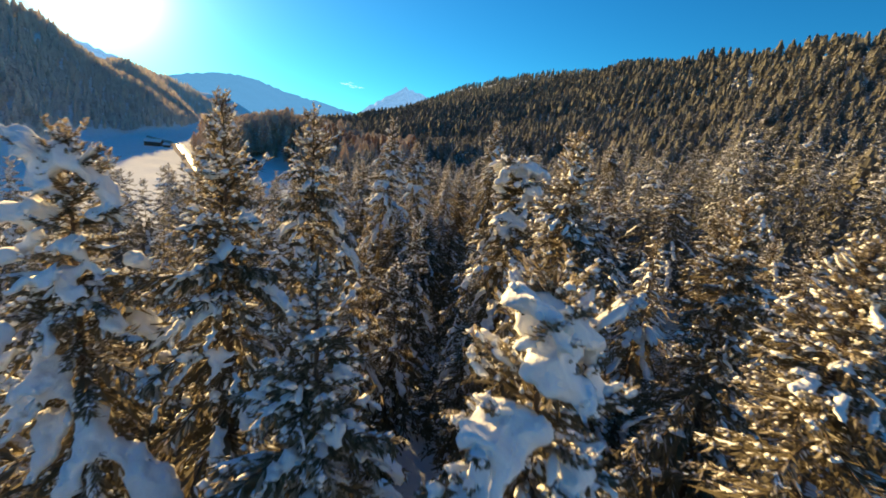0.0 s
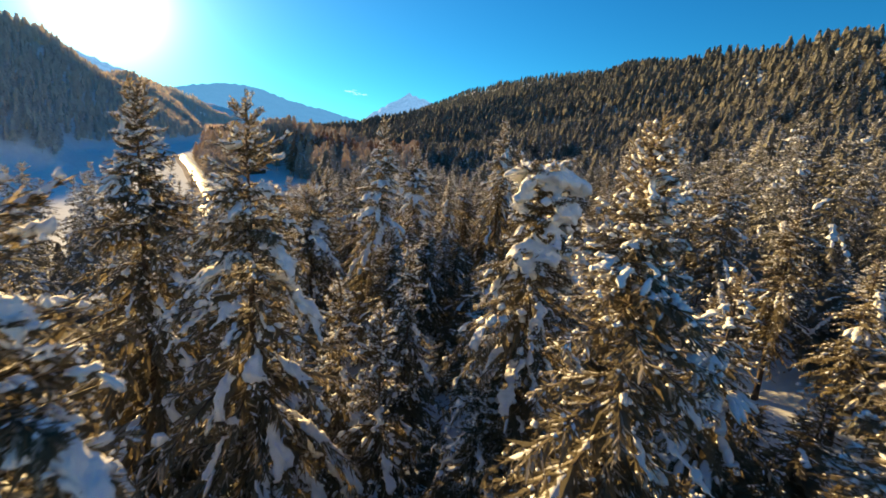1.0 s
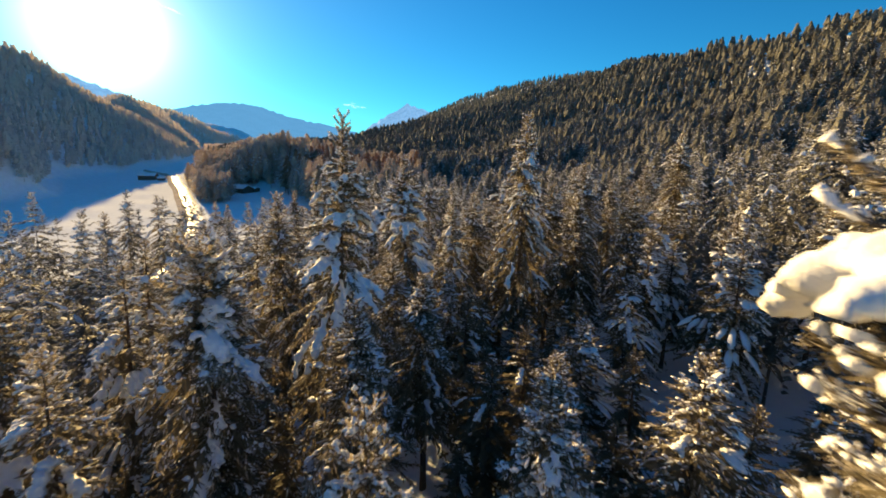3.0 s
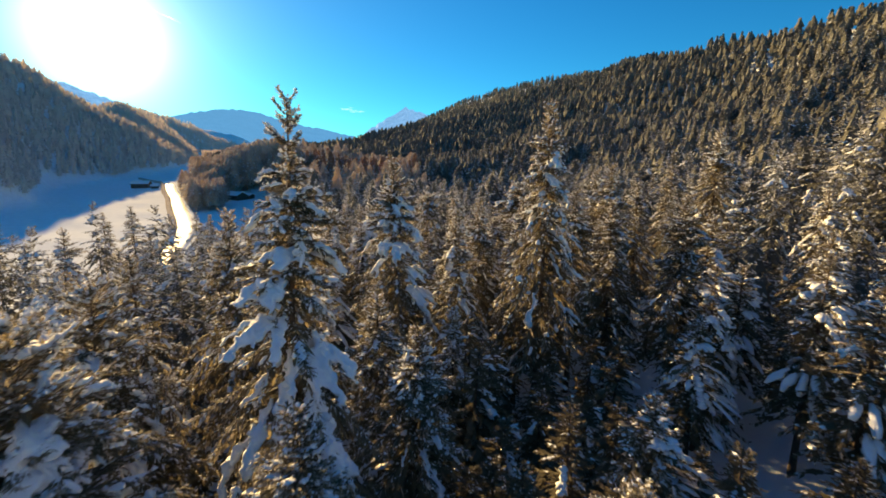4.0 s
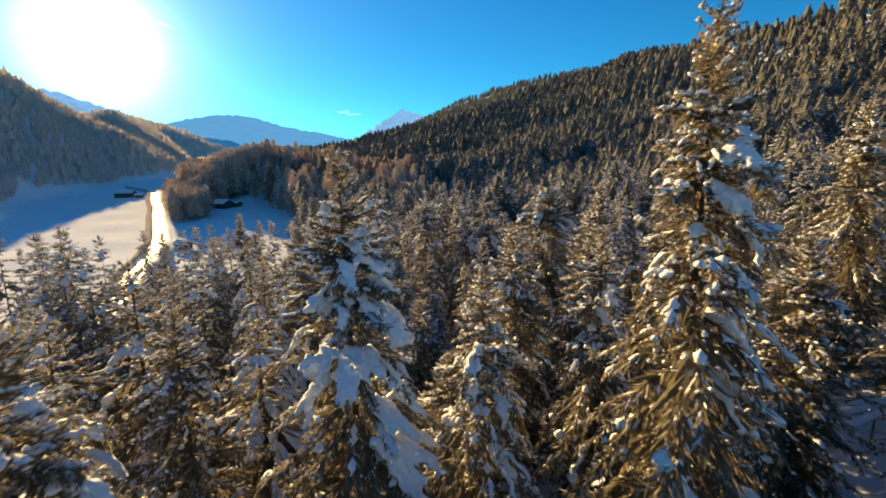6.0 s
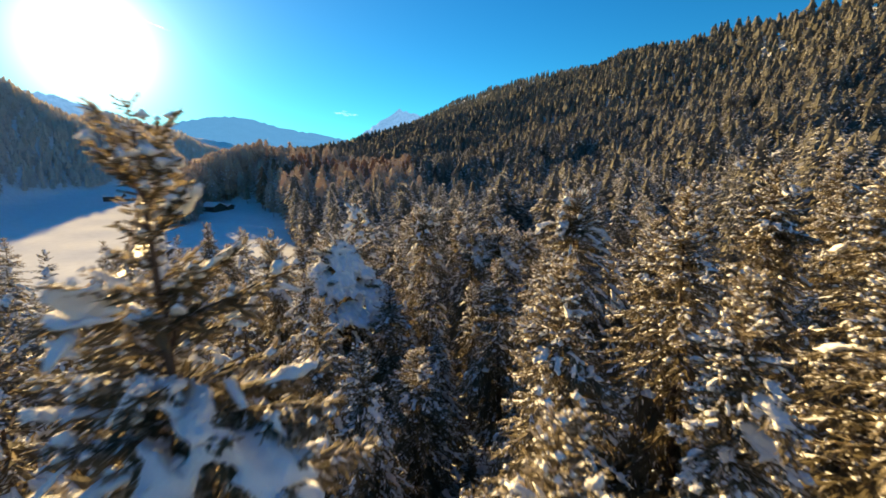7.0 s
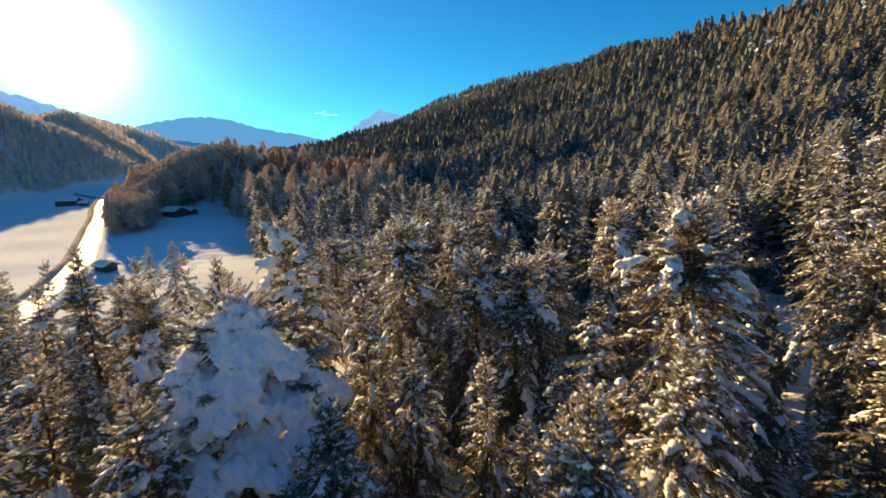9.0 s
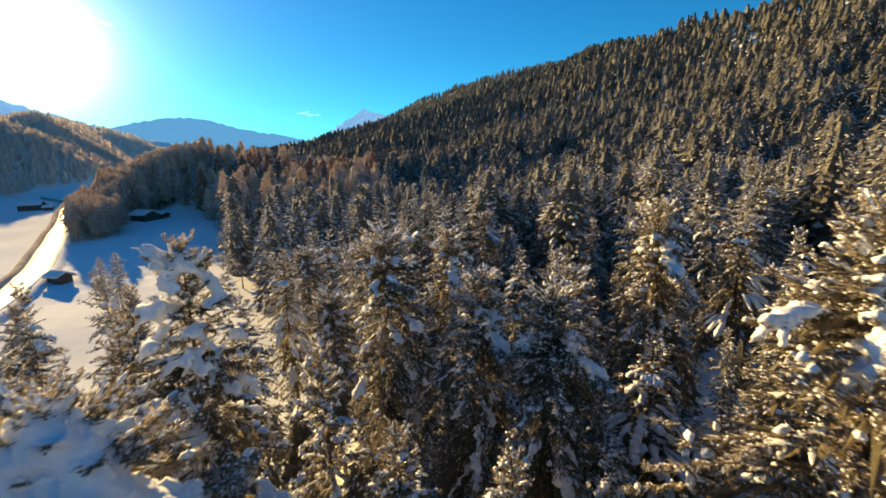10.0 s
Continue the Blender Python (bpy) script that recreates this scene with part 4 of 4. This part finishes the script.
# ------------------------------------------------------------------ road
ROAD = np.array([(-62, 66), (-70, 99), (-78, 117), (-86, 132), (-95.5, 156), (-104, 174), (-118, 197), (-152, 251), (-172, 284), (-197, 321), (-221, 360), (-246, 398), (-300, 450)], float)
tt = np.concatenate([[0], np.cumsum(np.hypot(*np.diff(ROAD, axis=0).T))])
fine_t = np.arange(0, tt[-1], 3.0)
RX, RY = np.interp(fine_t, tt, ROAD[:, 0]), np.interp(fine_t, tt, ROAD[:, 1])
for _ in range(6):  # round the bends
    RX[1:-1], RY[1:-1] = (RX[:-2] + 2 * RX[1:-1] + RX[2:]) / 4, (RY[:-2] + 2 * RY[1:-1] + RY[2:]) / 4
DX, DY = np.gradient(RX), np.gradient(RY)
DL = np.hypot(DX, DY)
NX, NY = DY / DL, -DX / DL  # to the right of the way
RZ = np.maximum.reduce([lies(RX + NX * k, RY + NY * k) for k in (-3.4, 0.0, 3.4)])
for _ in range(8):
    RZ[1:-1] = np.maximum(RZ[1:-1], (RZ[:-2] + 2 * RZ[1:-1] + RZ[2:]) / 4)


def ribbon(name, offsets, heights, mat, label, category, wobble=0.0):
    """A band along the road; offsets and heights give its cross-section."""
    rng = np.random.default_rng(71)
    rows = []
    for o, h in zip(offsets, heights):
        w = wobble * np.convolve(rng.normal(0, 1, len(RX)), np.ones(3) / 3, "same") if h > 0.3 else 0
        rows.append(np.stack([RX + NX * o, RY + NY * o, (RZ if h > -0.4 else np.minimum(RZ, lies(RX + NX * o, RY + NY * o))) + h + w], 1))
    n, m = len(RX), len(rows)
    v = np.stack(rows, 1).reshape(-1, 3)
    idx = (np.arange(n - 1)[:, None] * m + np.arange(m - 1)[None]).ravel()
    return tagged(new(name, mesh_from(name, v, np.stack([idx, idx + 1, idx + m + 1, idx + m], 1), [mat])), label, category, kind="structure")


ribbon("road", [-3.4, -3.3, -1.0, 0.0, 1.0, 3.3, 3.4], [-0.3, 0.50, 0.54, 0.55, 0.54, 0.50, -0.3], M_ROAD, "narrow valley road of bright packed snow", "road")
ribbon("snowbank_west", [-6.6, -5.4, -4.3, -3.7, -3.35], [-0.5, 0.95, 1.35, 1.1, 0.2], M_VERGE, "ploughed brownish snowbank beside the road", "snowbank", 0.12)
ribbon("snowbank_east", [3.35, 3.7, 4.3, 5.1, 6.3], [0.2, 0.9, 1.1, 0.8, -0.5], M_GROUND, "ploughed snowbank beside the road", "snowbank", 0.12)


# ------------------------------------------------------------------ buildings
def block(bm, x0, x1, y0, y1, z0, z1):
    vs = [bm.verts.new(p) for p in ((x0, y0, z0), (x1, y0, z0), (x1, y1, z0), (x0, y1, z0), (x0, y0, z1), (x1, y0, z1), (x1, y1, z1), (x0, y1, z1))]
    for q in ((0, 3, 2, 1), (4, 5, 6, 7), (0, 1, 5, 4), (1, 2, 6, 5), (2, 3, 7, 6), (3, 0, 4, 7)):
        bm.faces.new([vs[k] for k in q])


def shaped(name, boxes, mat, parent, label="", bevel=0.0):
    bm = bmesh.new()
    for b in boxes:
        block(bm, *b)
    if bevel:
        bmesh.ops.bevel(bm, geom=list(bm.edges), offset=bevel, segments=2, affect="EDGES")
    me = bpy.data.meshes.new(name)
    bm.to_mesh(me)
    bm.free()
    me.materials.append(mat)
    return part(name, me, parent, label)


def roof_slab(name, w, d, eave, ridge, over, thick, mat, parent, label, soft=0.0):
    """A gable roof of that thickness over a body w by d, its ridge along x."""
    a, b = w / 2 + over, d / 2 + over
    k = (ridge - eave) / (d / 2)
    low = eave - k * over
    prof = [(-b, low), (0, ridge), (b, low), (b, low + thick), (0, ridge + thick), (-b, low + thick)]
    bm = bmesh.new()
    ends = [[bm.verts.new((x, y, z)) for y, z in prof] for x in (-a, a)]
    n = len(prof)
    for i in range(n):
        bm.faces.new([ends[0][i], ends[0][(i + 1) % n], ends[1][(i + 1) % n], ends[1][i]])
    bm.faces.new([ends[0][i] for i in (5, 4, 1, 0)])
    bm.faces.new([ends[0][i] for i in (4, 3, 2, 1)])
    bm.faces.new([ends[1][i] for i in (0, 1, 4, 5)])
    bm.faces.new([ends[1][i] for i in (1, 2, 3, 4)])
    bmesh.ops.recalc_face_normals(bm, faces=bm.faces)
    if soft:
        bmesh.ops.bevel(bm, geom=list(bm.edges), offset=soft, segments=3, affect="EDGES")
    me = bpy.data.meshes.new(name)
    bm.to_mesh(me)
    bm.free()
    me.materials.append(mat)
    return part(name, me, parent, label)


def cabin(name, label, x, y, turn, w, d, eave, ridge, snow, windows=2):
    house = thing(name, label, "building")
    house.matrix_basis = pose(x, y, float(terrain(x, y)) - 0.15, 0, 0, turn)
    h, t = eave, 0.2
    shaped("wall", [(-w / 2, w / 2, -d / 2, -d / 2 + t, -0.5, h)], M_WOOD, house)
    shaped("wall", [(-w / 2, w / 2, d / 2 - t, d / 2, -0.5, h)], M_WOOD, house)
    for sx_ in (-1, 1):
        x0 = sx_ * w / 2 - (t if sx_ > 0 else 0)
        bm = bmesh.new()
        prof = [(-d / 2 + t, -0.5), (d / 2 - t, -0.5), (d / 2 - t, h), (0, ridge - 0.05), (-d / 2 + t, h)]
        e = [[bm.verts.new((q, py, pz)) for py, pz in prof] for q in (x0, x0 + t)]
        bm.faces.new(e[0][::-1]), bm.faces.new(e[1])
        for i in range(5):
            bm.faces.new([e[0][i], e[0][(i + 1) % 5], e[1][(i + 1) % 5], e[1][i]])
        me = bpy.data.meshes.new("wall")
        bm.to_mesh(me)
        bm.free()
        me.materials.append(M_WOOD)
        part("wall", me, house)
    roof_slab("roof", w, d, eave, ridge, 0.6, 0.18, M_WOOD, house, "dark roof boards")
    roof_slab("snow_cover", w, d, eave + 0.19, ridge + 0.19, 0.65, snow, M_SNOW, house, "thick snow on the roof", 0.12)
    for k in range(windows):
        cx = -w / 2 + w * (k + 1) / (windows + 1)
        win = shaped("window", [(cx - 0.5, cx + 0.5, -d / 2 - 0.05, -d / 2 - 0.003, 1.0, 2.0)], M_WOOD, house, "small wooden window", 0.01)
        shaped("pane", [(cx - 0.42, cx + 0.42, -d / 2 - 0.07, -d / 2 - 0.055, 1.08, 1.92)], M_GLASS, win, "dark glass pane")
    door = shaped("door", [(w / 2 + 0.003, w / 2 + 0.06, -0.5, 0.5, 0.0, 2.0)], M_WOOD, house, "plain board door", 0.01)
    shaped("handle", [(w / 2 + 0.065, w / 2 + 0.10, 0.32, 0.36, 0.95, 1.07)], M_GLASS, door)
    return house


cabin("farm_hut", "dark wooden hut with a deep snow roof at the wood's edge", -131, 279, -28, 11.0, 7.5, 2.8, 4.6, 0.55)
cabin("woodshed", "low wooden shed roofed with snow beside the hut", -124.5, 283.5, -28, 4.5, 4.0, 2.1, 3.0, 0.5, 0)
cabin("hay_barn", "brown weathered wooden barn on the snowy meadow", -239, 352, 12, 12.0, 7.0, 3.6, 5.6, 0.35, 1)
cabin("field_shed", "small dark shed beside the barn", -224, 345, 20, 4.5, 3.2, 2.0, 2.9, 0.35, 0)
cabin("roadside_shed", "small snow-roofed shed beside the road", -91.5, 166, -25, 4.6, 3.4, 1.7, 2.5, 0.5, 0)

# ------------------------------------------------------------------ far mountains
def distance_material(name, low, high, haze_glow, share, scale):
    """Rock and forest or snow; the haze of many kilometres is added as glow."""
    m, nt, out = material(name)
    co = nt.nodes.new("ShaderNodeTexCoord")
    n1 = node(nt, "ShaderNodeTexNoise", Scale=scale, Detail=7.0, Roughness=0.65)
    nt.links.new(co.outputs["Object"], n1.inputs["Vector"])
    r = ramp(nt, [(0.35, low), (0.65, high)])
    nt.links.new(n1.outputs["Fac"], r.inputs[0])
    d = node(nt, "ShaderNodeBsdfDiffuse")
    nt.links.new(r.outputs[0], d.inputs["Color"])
    e = node(nt, "ShaderNodeEmission", Color=(*haze_glow, 1), Strength=1.0)
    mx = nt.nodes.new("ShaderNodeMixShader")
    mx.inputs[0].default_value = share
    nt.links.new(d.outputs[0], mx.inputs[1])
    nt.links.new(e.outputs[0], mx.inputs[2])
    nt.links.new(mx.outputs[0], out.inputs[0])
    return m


def mountain(name, label, far, profile, mat, rough, seed):
    """A range at that distance; profile: azimuth and height of its crest in degrees."""
    rng = np.random.default_rng(seed)
    pr = np.array(profile, float)
    az = np.radians(np.arange(pr[0, 0], pr[-1, 0] + 0.01, 0.12))
    el = np.radians(np.interp(np.degrees(az), pr[:, 0], pr[:, 1]))
    crest = 21 + far * np.tan(el) + rough * np.sin(az * 260 + 2 * np.sin(az * 90)) * rng.uniform(0.4, 1, len(az))
    rows = []
    for k in range(15):
        u = k / 14.0
        d = far * (0.80 + 0.20 * u)
        wob = rough * 2.2 * math.sin(math.pi * u) * np.sin(az * 140 + 3.0 * u + 1.7 * np.sin(az * 47 + 4 * u))
        rows.append(np.stack([np.sin(az) * d, np.cos(az) * d, crest * (u ** 1.15) - 60 * (1 - u) + wob], 1))
    n = len(az)
    idx = (np.arange(14)[:, None] * n + np.arange(n - 1)[None]).ravel()
    me = mesh_from(name, np.concatenate(rows), np.stack([idx, idx + 1, idx + n + 1, idx + n], 1), [mat])
    return tagged(new(name, me), label, "mountain", kind="structure")


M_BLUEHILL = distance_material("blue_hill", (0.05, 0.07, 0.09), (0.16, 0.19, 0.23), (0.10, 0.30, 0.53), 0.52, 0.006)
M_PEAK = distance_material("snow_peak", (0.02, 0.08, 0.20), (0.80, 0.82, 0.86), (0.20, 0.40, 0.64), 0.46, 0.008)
mountain("backdrop_hill", "distant wooded mountain, blue haze added to it as glow", 3700,
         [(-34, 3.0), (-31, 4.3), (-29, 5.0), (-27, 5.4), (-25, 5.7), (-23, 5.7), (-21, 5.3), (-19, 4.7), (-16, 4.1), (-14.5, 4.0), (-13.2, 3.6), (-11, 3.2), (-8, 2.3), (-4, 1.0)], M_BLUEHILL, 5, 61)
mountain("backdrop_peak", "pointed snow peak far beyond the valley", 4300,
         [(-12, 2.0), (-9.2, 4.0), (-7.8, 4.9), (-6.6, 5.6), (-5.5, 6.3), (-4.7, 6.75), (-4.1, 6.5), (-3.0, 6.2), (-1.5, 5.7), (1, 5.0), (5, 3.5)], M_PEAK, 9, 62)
mountain("backdrop_range", "snowy mountain range, pale haze added to it as glow", 4100,
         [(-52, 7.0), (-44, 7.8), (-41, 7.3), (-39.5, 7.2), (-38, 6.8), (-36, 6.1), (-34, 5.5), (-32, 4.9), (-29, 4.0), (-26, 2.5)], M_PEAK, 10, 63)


# ------------------------------------------------------------------ thin clouds
def wisp(name, label, az, el, long, high, slope, strength, seed):
    """A streak of high ice cloud: many slender far shreds, glowing in place of sunlight."""
    rng = np.random.default_rng(seed)
    a, e, d = radians(az), radians(el), 4700.0
    mid = np.array([math.sin(a) * d, math.cos(a) * d, 21 + d * math.tan(e)])
    right = np.array([math.cos(a), -math.sin(a), 0.0])
    soup = Soup()
    n = 26
    u = rng.uniform(-0.5, 0.5, n)
    pos = mid + right * (u * long)[:, None] + np.array([0, 0, 1.0]) * (u * long * slope + rng.normal(0, 0.16, n) * high * (1 - 1.6 * np.abs(u)))[:, None]
    pos = pos - rng.uniform(0, 60, n)[:, None] * np.array([math.sin(a), math.cos(a), 0])
    way = right + np.array([0, 0, slope])
    blades(soup, pos - unit(way) * long * 0.12, np.tile(way, (n, 1)), long * rng.uniform(0.15, 0.4, n), high * rng.uniform(0.06, 0.2, n))
    m, nt, out = material(name)
    em = node(nt, "ShaderNodeEmission", Color=(0.75, 0.92, 1.0, 1), Strength=strength)
    tr = nt.nodes.new("ShaderNodeBsdfTransparent")
    mx = nt.nodes.new("ShaderNodeMixShader")
    mx.inputs[0].default_value = 0.2
    nt.links.new(tr.outputs[0], mx.inputs[1])
    nt.links.new(em.outputs[0], mx.inputs[2])
    nt.links.new(mx.outputs[0], out.inputs[0])
    ob = tagged(new(name, mesh_from(name, *soup.arrays()[:2], [m])), label, "cloud", kind="structure")
    ob.visible_shadow = False
    return ob


wisp("backdrop_cloud", "small white wisp of high cloud", -11.1, 6.2, 200, 95, -0.12, 0.8, 81)
wisp("backdrop_contrail", "short white streak of high cloud near the sun", -31.2, 14.5, 300, 26, -0.28, 2.6, 82)
